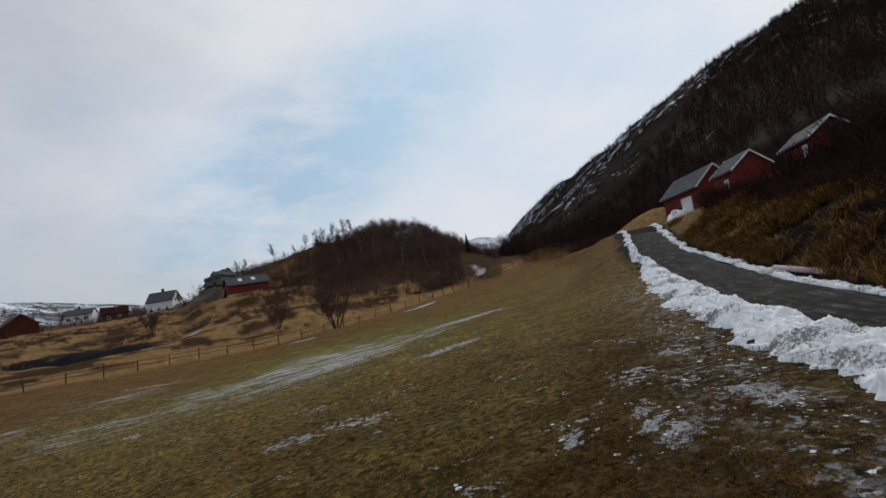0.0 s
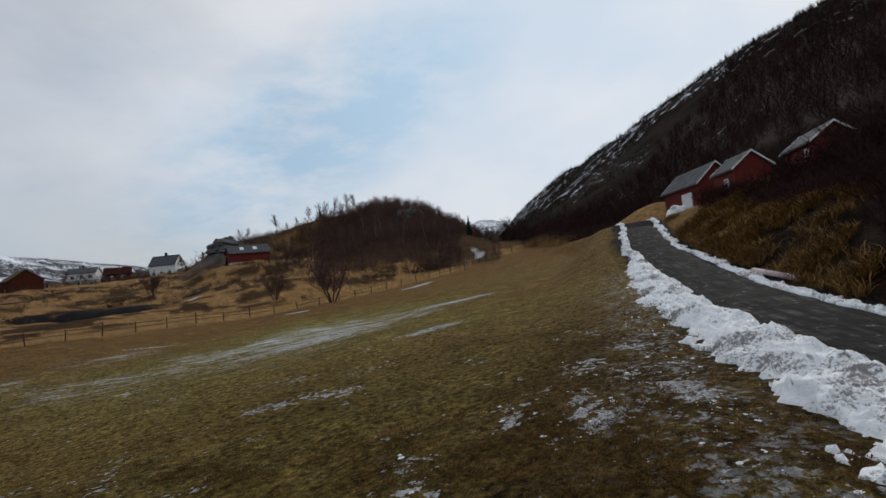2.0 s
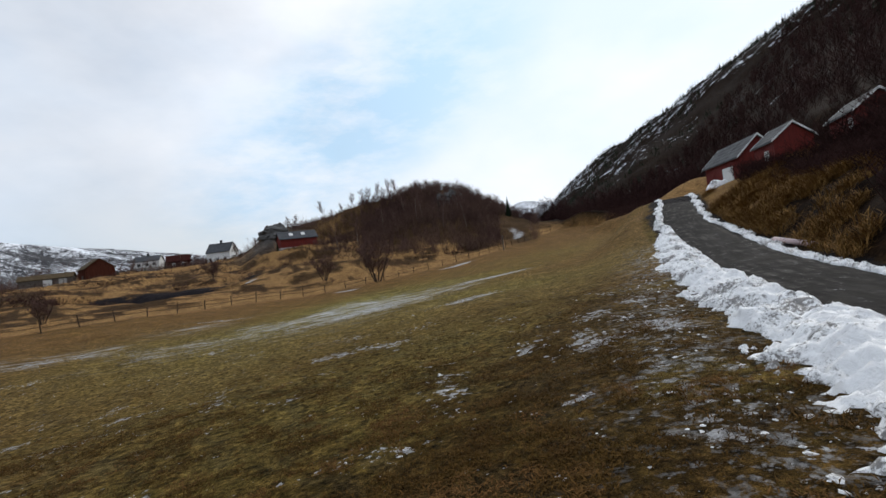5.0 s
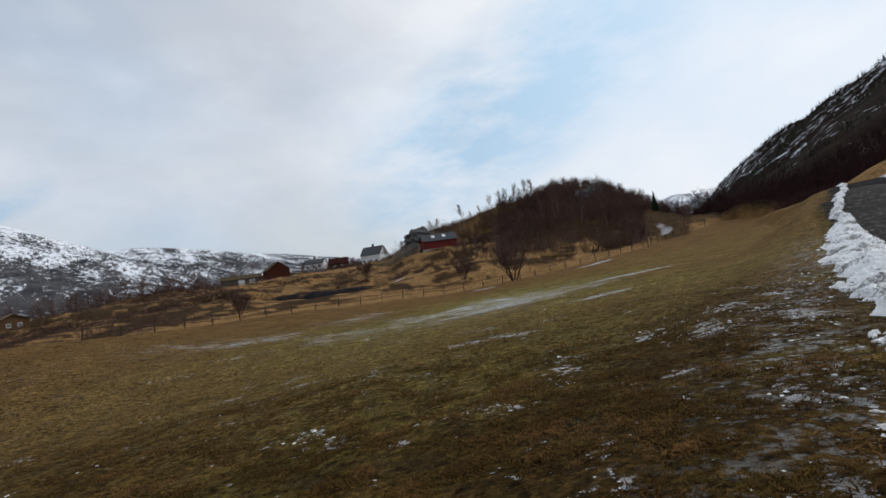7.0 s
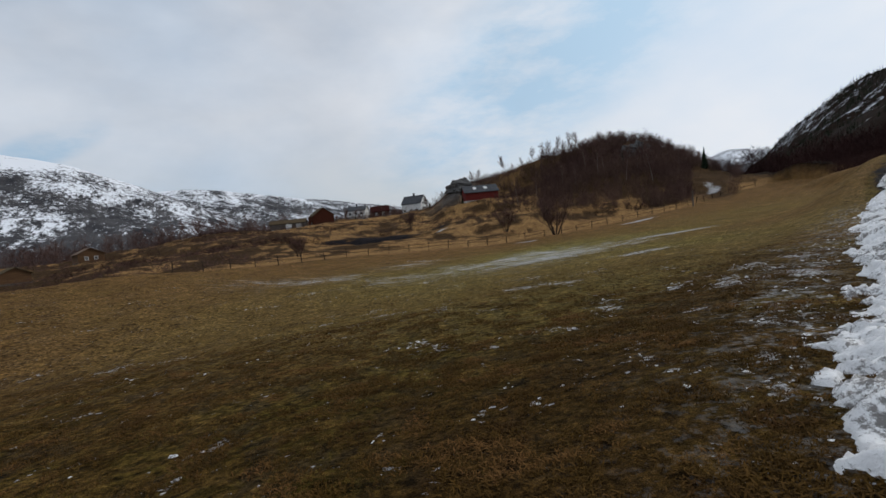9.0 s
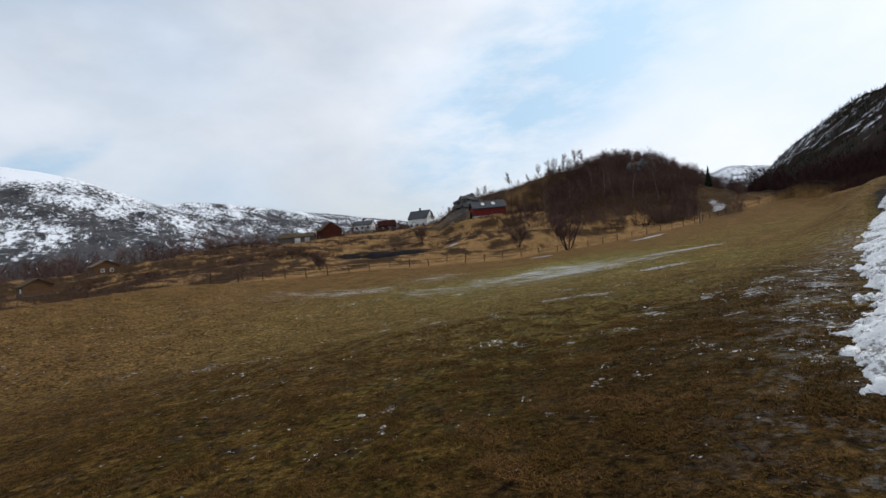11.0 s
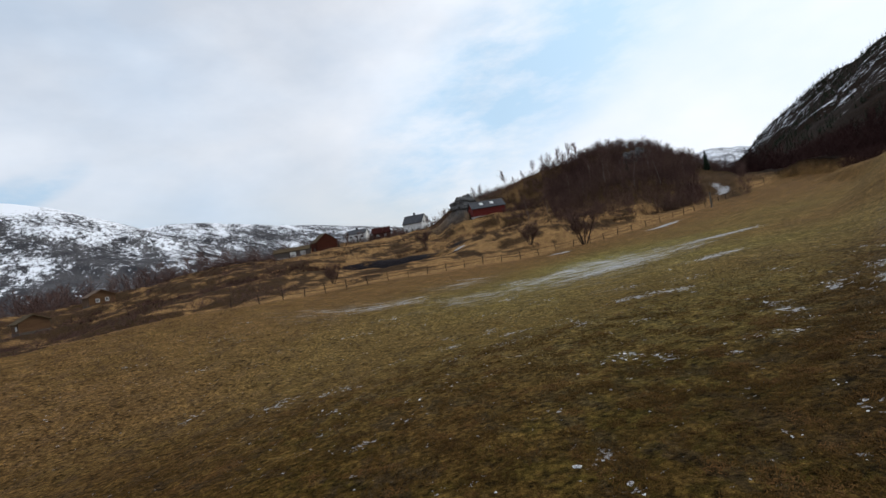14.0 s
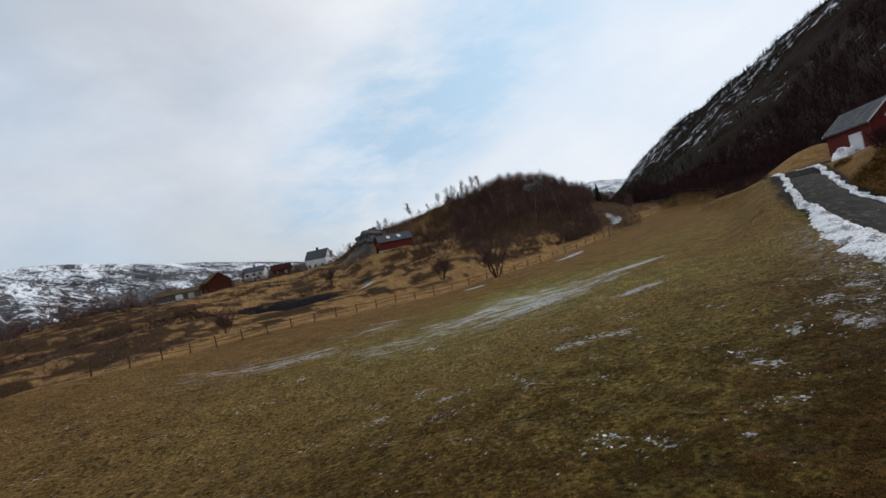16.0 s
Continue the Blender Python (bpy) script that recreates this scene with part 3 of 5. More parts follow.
# remnants of snow on the field, from the near slope to the far edge: x, y, half-length across, half-length along the view
REMNANTS_NEAR = [(-0.7, 7.9, 0.11, 0.10), (-0.2, 7.9, 0.20, 0.21), (7.0, 7.9, 0.12, 0.35), (2.9, 8.1, 0.08, 0.09), (0.3, 8.5, 0.26, 0.24), (-0.4, 8.5, 0.10, 0.10), (6.6, 8.8, 0.05, 0.08), (2.7, 8.9, 0.07, 0.09), (7.4, 8.9, 0.17, 0.36), (4.7, 9.1, 0.14, 0.16), (6.4, 9.1, 0.09, 0.15), (3.9, 9.2, 0.14, 0.11), (5.2, 9.4, 0.12, 0.15), (-0.0, 9.6, 0.23, 0.24), (6.4, 9.7, 0.14, 0.20), (0.4, 9.8, 0.23, 0.16), (4.4, 10.1, 0.09, 0.10), (6.4, 10.4, 0.11, 0.39), (8.8, 10.7, 0.15, 0.46), (5.6, 10.8, 0.13, 0.23), (6.8, 11.0, 0.17, 0.14), (7.2, 11.2, 0.06, 0.09), (8.1, 11.7, 0.05, 0.10), (9.4, 12.0, 0.07, 0.13)]
REMNANTS_ROADSIDE = [(8.7, 12.9, 0.23, 0.35), (-4.1, 13.0, 0.46, 0.20), (6.3, 13.5, 0.18, 0.16), (5.7, 13.7, 0.52, 0.29), (3.4, 14.2, 0.31, 0.32), (7.3, 14.5, 0.30, 0.38), (12.6, 14.9, 0.28, 0.34), (2.7, 15.0, 0.47, 0.58), (-5.2, 15.0, 0.33, 0.23), (10.7, 15.2, 0.16, 0.21), (7.9, 15.3, 0.19, 0.21), (9.9, 15.3, 0.16, 0.15), (12.7, 15.5, 0.22, 0.38), (11.2, 15.6, 0.62, 0.90), (5.1, 15.7, 0.13, 0.19), (-3.1, 15.9, 0.24, 0.25), (-2.0, 16.3, 0.20, 0.21), (11.5, 16.5, 0.18, 0.90), (6.3, 16.5, 0.19, 0.19), (8.2, 16.7, 0.30, 0.55), (-5.7, 16.7, 0.45, 0.35), (13.0, 16.8, 0.27, 0.39), (10.3, 17.0, 0.32, 0.89), (13.1, 18.0, 0.39, 0.54)]
REMNANTS_MIDDLE = [(8.8, 18.0, 0.11, 0.12), (15.0, 18.4, 0.40, 0.90), (12.1, 19.9, 0.19, 0.35), (0.7, 20.7, 0.69, 0.49), (3.5, 20.7, 0.39, 0.51), (16.1, 20.8, 0.39, 0.90), (3.1, 22.3, 0.72, 0.70), (3.7, 23.4, 0.47, 0.43), (8.9, 23.4, 0.61, 0.44), (6.5, 24.4, 0.63, 0.51), (7.9, 24.4, 1.30, 0.85), (0.2, 24.5, 0.51, 0.49), (0.5, 25.2, 0.31, 0.37), (10.4, 25.9, 0.97, 0.69), (8.0, 27.8, 0.78, 0.50), (0.6, 29.4, 0.69, 0.41), (2.2, 32.8, 0.82, 0.51)]
REMNANTS_FAR = [(-8.5, 19.4, 0.65, 0.63), (-6.3, 19.8, 0.74, 0.51), (-1.7, 20.4, 0.52, 0.34), (-8.2, 20.4, 0.51, 0.34), (-12.2, 20.8, 0.59, 0.46), (-18.6, 22.0, 0.23, 0.26), (-1.8, 23.1, 0.59, 0.51), (-2.0, 25.6, 0.51, 0.59), (-17.7, 26.4, 0.64, 0.31), (-14.7, 26.8, 0.60, 0.41), (-19.0, 28.5, 0.72, 0.36), (-11.2, 28.8, 0.63, 0.46), (-7.0, 30.4, 0.91, 0.56), (-15.7, 32.9, 0.71, 0.46), (-5.4, 34.0, 1.05, 0.66), (-16.4, 38.3, 0.78, 0.46)]


def build_ground():
    az = np.r_[np.arange(-62, 88, 0.25), np.arange(88, 298, 5.0)]
    rr = [0.0, 0.004, 0.3]
    while rr[-1] < 4700:
        rr.append(rr[-1] * (1.021 if rr[-1] > 2 else 1.05))
    rr = np.array(rr[1:])
    n, k = len(az), len(rr)
    A, Rr = np.meshgrid(np.radians(az), rr, indexing="ij")
    mx, my = 1.0, -4.0
    x, y = mx + Rr * np.sin(A), my + Rr * np.cos(A)
    z = height(x, y)
    V = np.stack([x, y, z], -1).reshape(-1, 3)
    i = np.arange(n)[:, None]
    j = np.arange(k - 1)[None, :]
    i2 = (i + 1) % n
    F = np.stack([i * k + j, i2 * k + j, i2 * k + j + 1, i * k + j + 1], -1).reshape(-1, 4)[:, ::-1]
    me = np_mesh("ground", V, F, M_GROUND)
    ob = new("ground", me)
    x, y, z = V[:, 0], V[:, 1], V[:, 2]
    r, az = np.hypot(x - CX, y - CY), np.degrees(np.arctan2(x - CX, y - CY))
    rf = np.interp(az, AZ_F, R_FENCE)
    d, _, _ = road_near(x, y)
    d = np.where(r < 130, d, np.where(az > 40, 50, -50))
    wob = fbm(x * 0.08, y * 0.08, 31, 4)
    right = (az > 22) & (d > 0)
    dry = step(-2, 4, r - rf + 2 * wob) * step(38, 34, az)
    dry = np.maximum(dry, 0.75 * step(2.0, 3.0, d) * (r < 130))
    dry = np.maximum(dry, 0.40 * step(10, 24, r + 4 * wob) * (r < rf) * (d < -3))
    # mask of the browner band on the field side of the road
    worn = np.clip(step(-10.5, -5.0, d + 1.5 * wob) * (0.55 + 0.6 * fbm(x * 0.5, y * 0.5, 38, 3)), 0, 0.6) * step(30, 20, y) * (d < 0) * (r < 45)
    green = np.maximum(np.maximum(gauss(x, y, 17, 44, 26, 9, 22), 0.95 * gauss(x, y, 16, 28, 16, 12, 45)), 0.75 * gauss(x, y, 8, 31, 20, 13)) * (0.75 + 0.35 * wob) * (r < rf)
    dry = np.where(r < rf, dry * (1 - 0.75 * np.clip(green, 0, 1)), dry)
    turf = step(60, 30, r) * (r < rf) * (d < -2.5)
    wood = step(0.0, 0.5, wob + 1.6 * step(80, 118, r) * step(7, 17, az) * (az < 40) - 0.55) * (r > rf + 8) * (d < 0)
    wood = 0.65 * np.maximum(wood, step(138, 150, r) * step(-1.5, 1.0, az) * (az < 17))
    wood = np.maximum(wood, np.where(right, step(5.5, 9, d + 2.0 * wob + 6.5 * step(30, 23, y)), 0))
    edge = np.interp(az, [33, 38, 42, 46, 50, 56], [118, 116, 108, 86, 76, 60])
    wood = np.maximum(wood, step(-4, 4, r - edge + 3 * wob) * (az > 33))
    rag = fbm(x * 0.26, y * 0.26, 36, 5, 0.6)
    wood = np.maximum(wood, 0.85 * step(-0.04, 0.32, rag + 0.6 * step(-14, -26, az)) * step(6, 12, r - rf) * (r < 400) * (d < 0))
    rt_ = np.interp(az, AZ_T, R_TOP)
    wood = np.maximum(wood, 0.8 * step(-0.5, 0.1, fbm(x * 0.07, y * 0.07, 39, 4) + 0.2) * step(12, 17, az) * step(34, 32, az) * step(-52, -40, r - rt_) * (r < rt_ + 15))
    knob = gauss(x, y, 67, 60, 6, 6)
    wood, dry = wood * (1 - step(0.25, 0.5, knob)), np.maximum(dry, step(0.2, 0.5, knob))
    soil = 1.4 * gauss(x, y, -11.6, 99.4, 11.5, 3.0, -20) + 0.8 * gauss(x, y, 6, 105, 7, 3.0, 25)
    soil = np.maximum(soil, step(3.2, 2.0, np.abs(d)) * 0.8)
    rock = 0.9 * gauss(x, y, 9.0, 151.5, 8.0, 5.0) + 0.8 * gauss(x, y, 10, 166, 12, 6, -5) * step(-0.3, 0.5, fbm(x * 0.2, y * 0.2, 45, 3)) + 0.15 * step(0.7, 1.1, fbm(x * 0.03, y * 0.03, 44, 4)) * right * step(150, 230, r)
    far = np.where((az > 28) & (az < 110), step(1000, 1400, r), step(420, 900, r))
    # thin snow left lying on the field, along the fence, and in the shaded gully
    frost = 0.9 * gauss(x, y, 4.5, 41.0, 11.0, 6.0, 3) + 0.6 * gauss(x, y, 14, 40, 8, 4, 10) + 0.5 * gauss(x, y, 9, 30, 6, 2.5, 8) + 0.28 * gauss(x, y, -8, 40, 8, 3, -3)
    patchy = np.clip(0.75 + 1.1 * noise2(x * 0.17, y * 0.30, 47), 0.15, 1.25)
    frost = frost * patchy
    snow = 0.44 * patchy * gauss(x, y, 5.0, 41.5, 9.5, 4.2, 2) + 0.80 * gauss(x, y, 1.8, 48.6, 4.2, 0.8, -12) + 0.85 * gauss(x, y, 11.5, 37.0, 5.0, 1.6, 15)
    snow = snow + 1.3 * gauss(x, y, 22.3, 41.3, 4.4, 0.9, 4) + 1.1 * gauss(x, y, 15.5, 31.3, 2.4, 0.7, 6) + 0.45 * gauss(x, y, -6.0, 39.5, 5.0, 1.2, -4)
    for rx, ry, lx, ly in REMNANTS_NEAR + REMNANTS_ROADSIDE + REMNANTS_MIDDLE + REMNANTS_FAR:
        reach = math.hypot(rx - 3, ry - 5)
        snow = snow + (0.57 if reach < 16 else 0.55) * gauss(x, y, rx, ry, lx * 1.25 + 0.04, min(ly, 0.6) * 1.1 + 0.04, -math.degrees(math.atan2(rx - 3, ry - 4)))
    # trodden slush and ice along the foot of the ploughed bank
    slush = np.exp(-((d + 3.9 + 0.45 * wob) / 1.15) ** 2) * (r < 40) * step(33, 27, y)
    snow = snow + 0.24 * slush * step(4, 9, y)
    ice = slush * (0.55 + 0.5 * step(7, 11, y))
    snow = snow + 0.76 * gauss(x, y, 56.0, 95.5, 8, 1.7, 65) + 1.2 * gauss(x, y, 29.0, 64.6, 4.5, 1.2, 25) + 1.2 * gauss(x, y, 14.0, 61.0, 2.4, 0.9, 12)
    snow = snow + 1.3 * gauss(x, y, 2.2, 92.5, 5.0, 1.3, 42) + 0.7 * gauss(x, y, 52.5, 88, 4, 1.5, 42) + 0.8 * gauss(x, y, 30, 112, 2.0, 1.0) + 0.8 * gauss(x, y, 46, 92, 3.0, 0.9, -20)
    rng = np.random.RandomState(61)
    for _ in range(90):
        a, q = radians(rng.uniform(-48, 42)), 6 + 30 * rng.rand()
        snow = snow + rng.uniform(0.37, 0.51) * gauss(x, y, CX + q * math.sin(a), CY + q * math.cos(a), rng.uniform(0.3, 1.1), rng.uniform(0.10, 0.28), rng.uniform(-8, 12)) * (d < -3)
    for _ in range(110):
        a, q = radians(rng.uniform(-20, 48)), 6 + 22 * rng.rand()
        snow = snow + rng.uniform(0.34, 0.46) * gauss(x, y, CX + q * math.sin(a), CY + q * math.cos(a), rng.uniform(0.2, 0.6), rng.uniform(0.08, 0.2), rng.uniform(-8, 30)) * (d < -3)
    snow = np.where((r < 48) & (r < rf) & (d < -3), np.maximum(snow - 0.07, 0.0), snow)
    right_snow = -0.12 + 0.68 * fbm(x * 0.07, y * 0.06, 51, 5, 0.65) + 0.15 * step(300, 500, r)
    snow = np.where((r > 150) & (az > 30), right_snow * 0.9, snow)
    snow = np.where((r > 420), 0, snow)
    hi = z / 460.0
    fs = np.where(az < 20, 0.17 + 0.50 * np.clip(hi, 0, 1) + 1.3 * step(0.72, 0.98, z / 470.0) * step(-28, -36, az), 0.62)
    fs = fs * step(420, 1100, r)
    fs = np.where((az > 28) & (az < 110) & (r < 2000), 0.02 + 0.17 * step(35, 80, z) * step(54, 48, az) + 0.08 * step(90, 160, z), fs)
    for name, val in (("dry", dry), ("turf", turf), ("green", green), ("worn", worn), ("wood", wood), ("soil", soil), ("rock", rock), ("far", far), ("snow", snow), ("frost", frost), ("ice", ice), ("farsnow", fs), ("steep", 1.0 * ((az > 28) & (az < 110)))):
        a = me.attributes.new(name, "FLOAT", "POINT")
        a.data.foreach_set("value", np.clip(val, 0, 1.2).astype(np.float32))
    return tagged(ob, "brown-green winter field and hillsides with thin leftover snow", "ground", kind="structure")


ground = build_ground()


def strip(name, offs, lift, mat, label, category, lo=0, hi=None, kind="structure", wob=None):
    """A band that follows the road: offsets from its middle, and heights over it."""
    L = ROAD_L[lo:hi]
    t = np.gradient(L[:, :2], axis=0)
    t /= np.linalg.norm(t, axis=1)[:, None]
    nrm = np.stack([t[:, 1], -t[:, 0]], 1)
    V = []
    for k in range(len(L)):
        for q, (o, h) in enumerate(zip(offs, lift)):
            e = wob(k, q) if wob else 0.0
            V.append((*(L[k, :2] + nrm[k] * (o + e)), L[k, 2] + h))
    m = len(offs)
    F = [(k * m + q, k * m + q + 1, (k + 1) * m + q + 1, (k + 1) * m + q) for k in range(len(L) - 1) for q in range(m - 1)]
    me = np_mesh(name, V, [f[::-1] for f in F], mat)
    run = np.r_[0, np.cumsum(np.linalg.norm(np.diff(L[:, :2], axis=0), axis=1))]
    for key, val in (("across", np.tile(np.array(offs), len(L))), ("along", np.repeat(run, m))):
        me.attributes.new(key, "FLOAT", "POINT").data.foreach_set("value", val.astype(np.float32))
    return tagged(new(name, me), label, category, kind=kind)


def road_wob(k, q):
    return (0.14 * float(noise2(k * 0.21, q * 5.0, 61)) + 0.08 * float(noise2(k * 0.8, q * 5.0, 62))) if q in (0, 1, 7, 8) else 0.0


strip("road", [-1.62, -1.56, -1.1, -0.55, 0, 0.55, 1.1, 1.56, 1.62], [-0.06, 0.03, 0.045, 0.06, 0.065, 0.06, 0.045, 0.03, -0.06], M_ASPHALT, "narrow worn asphalt farm road, damp and patched", "road", wob=road_wob)


def snow_ridge(name, side, label, lo, hi, width, tall, seed, inner=1.35, ragged=0.12):
    """Ploughed snow along the road: a lumpy ridge with ragged edges."""
    rng = np.random.RandomState(seed)
    L = resample(ROAD_L[lo:hi], (hi - lo) * 9)
    t = np.gradient(L[:, :2], axis=0)
    t /= np.linalg.norm(t, axis=1)[:, None]
    nrm = np.stack([t[:, 1], -t[:, 0]], 1) * side
    n, m = len(L), 40
    along = np.r_[0, np.cumsum(np.linalg.norm(np.diff(L[:, :2], axis=0), axis=1))]
    w = width(along)
    out0 = inner + 0.15 * fbm(along * 0.55, along * 0 + 3, seed, 4)
    V = np.zeros((n, m, 3))
    for q in range(m):
        u = q / (m - 1)
        wq = w * (1 + ragged * fbm(along * 0.6, along * 0 + 8, seed + 5, 5, 0.65)) + 0.10 * fbm(along * 2.6, along * 0 + 4, seed + 6, 5, 0.7)
        off = out0 + u * wq
        x, y = L[:, 0] + nrm[:, 0] * off, L[:, 1] + nrm[:, 1] * off
        ridge = np.maximum(np.sin(np.pi * u), 0) ** (0.6 if u < 0.5 else 0.8) * (1.15 - 0.5 * u)
        h = tall(along) * ridge * (0.95 + 0.40 * fbm(x * 1.1, y * 1.1, seed + 9, 4)) + 0.07 * fbm(x * 4, y * 4, seed + 13, 5, 0.6) * min(1, 2.5 * ridge) + 0.035 * fbm(x * 13, y * 13, seed + 17, 3, 0.6) * min(1, 2.5 * ridge)
        hole = fbm(x * 0.8, y * 0.8, seed + 21, 4)
        h = h - (0.04 + 0.06 * step(0.55, 1.0, u)) * step(0.25, 0.7, hole) * (u > 0.3)
        # the melted outer rim breaks into fragments
        h = h - 0.16 * step(0.5, 1.0, u) * step(0.0, 0.35, fbm(x * 2.6, y * 2.6, seed + 25, 4, 0.6) + 0.45 * step(0.7, 1.0, u))
        base = height(x, y, False)
        base = np.where(off < 1.6, np.maximum(base, L[:, 2] + 0.03), base)
        V[:, q] = np.stack([x, y, base + (h if 0 < q < m - 1 else -0.12)], 1)
    i, j = np.arange(n - 1)[:, None], np.arange(m - 1)[None, :]
    F = np.stack([i * m + j, i * m + j + 1, (i + 1) * m + j + 1, (i + 1) * m + j], -1).reshape(-1, 4)
    if side > 0:
        F = F[:, ::-1]
    ob = new(name, np_mesh(name, V.reshape(-1, 3), F, M_SNOW))
    return tagged(ob, label, "snow bank", kind="stuff")


BANK_RUN = float(np.sum(np.linalg.norm(np.diff(ROAD_L[54:67, :2], axis=0), axis=1)))
snow_ridge("snow_bank", -1, "ploughed bank of old dirty snow beside the road", 54, 236, lambda a: np.interp(a - BANK_RUN, [-5, -3.4, -1, 2.5, 6, 8.6, 10, 11.5, 13, 14.4, 15.6, 17.4, 19, 21.5, 24, 27, 32, 35.5, 41.5, 52, 70], [0.1, 1.6, 2.4, 2.65, 2.75, 2.75, 2.45, 2.2, 2.05, 1.8, 1.7, 1.9, 1.85, 1.7, 1.75, 2.05, 2.05, 1.65, 0.85, 0.62, 0.4]), lambda a: np.interp(a - BANK_RUN, [-5, -2.5, 6, 19, 34, 49, 70], [0.06, 0.20, 0.28, 0.34, 0.32, 0.22, 0.16]), 71, ragged=0.06)
snow_ridge("snow_bank", 1, "thin line of leftover snow on the uphill verge", 40, 240, lambda a: 0.55 + 0 * a, lambda a: 0.13 + 0 * a, 83, 1.5, 0.4)


# ---- buildings ----
def box(bm, lo, hi, m=None):
    r = bmesh.ops.create_cube(bm, size=1.0)
    c = [(a + b) / 2 for a, b in zip(lo, hi)]
    s = [b - a for a, b in zip(lo, hi)]
    bmesh.ops.scale(bm, vec=s, verts=r["verts"])
    bmesh.ops.translate(bm, vec=c, verts=r["verts"])
    if m is not None:
        bmesh.ops.transform(bm, matrix=m, verts=r["verts"])
    return r["verts"]


def prism(bm, pts, a, b, axis="x"):
    """Extrudes an outline (two coordinates a point) from a to b along an axis."""
    def at(p, s):
        return (s, p[0], p[1]) if axis == "x" else (p[0], s, p[1])
    va = [bm.verts.new(at(p, a)) for p in pts]
    vb = [bm.verts.new(at(p, b)) for p in pts]
    n = len(pts)
    bm.faces.new(va)
    bm.faces.new(vb[::-1])
    for i in range(n):
        bm.faces.new((va[i], vb[i], vb[(i + 1) % n], va[(i + 1) % n]))
    bmesh.ops.recalc_face_normals(bm, faces=bm.faces)


def window(parent, m, w=0.9, h=1.2, frame_mat=None, panes=2):
    """A framed window whose back lies in the wall; m puts its middle on the wall, looking along -y."""
    fm = frame_mat or M_TRIM
    bm = bmesh.new()
    t = 0.11
    for lo, hi in (((-w / 2 - t, -0.07, -h / 2 - t), (-w / 2, 0.05, h / 2 + t)), ((w / 2, -0.07, -h / 2 - t), (w / 2 + t, 0.05, h / 2 + t)),
                   ((-w / 2, -0.07, h / 2), (w / 2, 0.05, h / 2 + t)), ((-w / 2, -0.10, -h / 2 - t), (w / 2, 0.05, -h / 2)),
                   ((-0.03, -0.05, -h / 2), (0.03, 0.05, h / 2))):
        box(bm, lo, hi)
    f = part("window", bm, fm, parent)
    f.matrix_basis = m
    bm = bmesh.new()
    box(bm, (-w / 2, -0.015, -h / 2), (w / 2, 0.03, h / 2))
    part("pane", bm, M_GLASS, f)


def building(name, label, category, pos, yaw, L, D, hw, hr, wall, roof, trim=None, windows=(), doors=(), base=0.5, base_mat=None, over=0.35, chimney=False, boards=True, lip=0.16, group="", courses=False, corners=True):
    """A gabled house: the ridge runs along its own x; walls L by D, hw high, roof hr higher.
    windows: (side, along, z, w, h); sides f (front, -y), b, r (gable at +x), l."""
    x, y, z = pos
    root = empty(name, pose(x, y, z, 0, 0, yaw), label, category, group)
    bm = bmesh.new()
    prism(bm, [(-D / 2, 0), (D / 2, 0), (D / 2, hw), (0, hw + hr - 0.05), (-D / 2, hw)], -L / 2, L / 2)
    body = part("wall", bm, wall, root)
    bm = bmesh.new()
    box(bm, (-L / 2 - 0.06, -D / 2 - 0.06, -3.0), (L / 2 + 0.06, D / 2 + 0.06, base))
    part("foundation", bm, base_mat or M_STONE, root)
    if boards:
        # upright cladding boards, a cover strip each
        for side in "fblr":
            long = L if side in "fb" else D
            n = int(long / 0.42)
            bm = bmesh.new()
            for q in range(n + 1):
                u = -long / 2 + q * long / n
                top = hw if side in "fb" else hw + hr * (1 - abs(u) / (D / 2)) - 0.12
                if top < base + 0.3:
                    continue
                if side == "f":
                    box(bm, (u - 0.035, -D / 2 - 0.03, base), (u + 0.035, -D / 2 + 0.02, top))
                elif side == "b":
                    box(bm, (u - 0.035, D / 2 - 0.02, base), (u + 0.035, D / 2 + 0.03, top))
                elif side == "r":
                    box(bm, (L / 2 - 0.02, u - 0.035, base), (L / 2 + 0.03, u + 0.035, top))
                else:
                    box(bm, (-L / 2 - 0.03, u - 0.035, base), (-L / 2 + 0.02, u + 0.035, top))
            part("cladding", bm, wall, body)
    k = hr / (D / 2)
    t = lip
    for s in (-1, 1):
        bm = bmesh.new()
        e = D / 2 + over
        prism(bm, [(0, hw + hr), (s * e, hw - k * over), (s * e, hw - k * over + t), (0, hw + hr + t)], -L / 2 - over, L / 2 + over)
        slope = part("roof", bm, roof, root)
        # courses of slates lie over one another
        rows = max(4, int(math.hypot(e, hr) / 0.55))
        for q in range(rows if courses else 0):
            bm = bmesh.new()
            a, b = q / rows, (q + 1.12) / rows
            b = min(b, 1.0)
            ya, yb = s * e * a, s * e * b
            za, zb = hw + hr + t - (hr + k * over) * a, hw + hr + t - (hr + k * over) * b
            prism(bm, [(ya, za + 0.012), (yb, zb + 0.05), (yb, zb + 0.012), (ya, za + 0.002)], -L / 2 - over - 0.02, L / 2 + over + 0.02)
            part("course", bm, roof, slope)
        if trim:
            for g in (-1, 1):
                bm = bmesh.new()
                gx = g * (L / 2 + over)
                prism(bm, [(0, hw + hr + t + 0.03), (s * (e + 0.03), hw - k * over + t + 0.03), (s * (e + 0.03), hw - k * over - 0.01), (0, hw + hr - 0.01)], gx + 0.025 - 0.05 * (g < 0), gx + 0.025 + 0.05 * (g > 0))
                part("barge_board", bm, trim, root, "white barge board")
    if trim and corners:
        for sx in (-1, 1):
            for sy in (-1, 1):
                bm = bmesh.new()
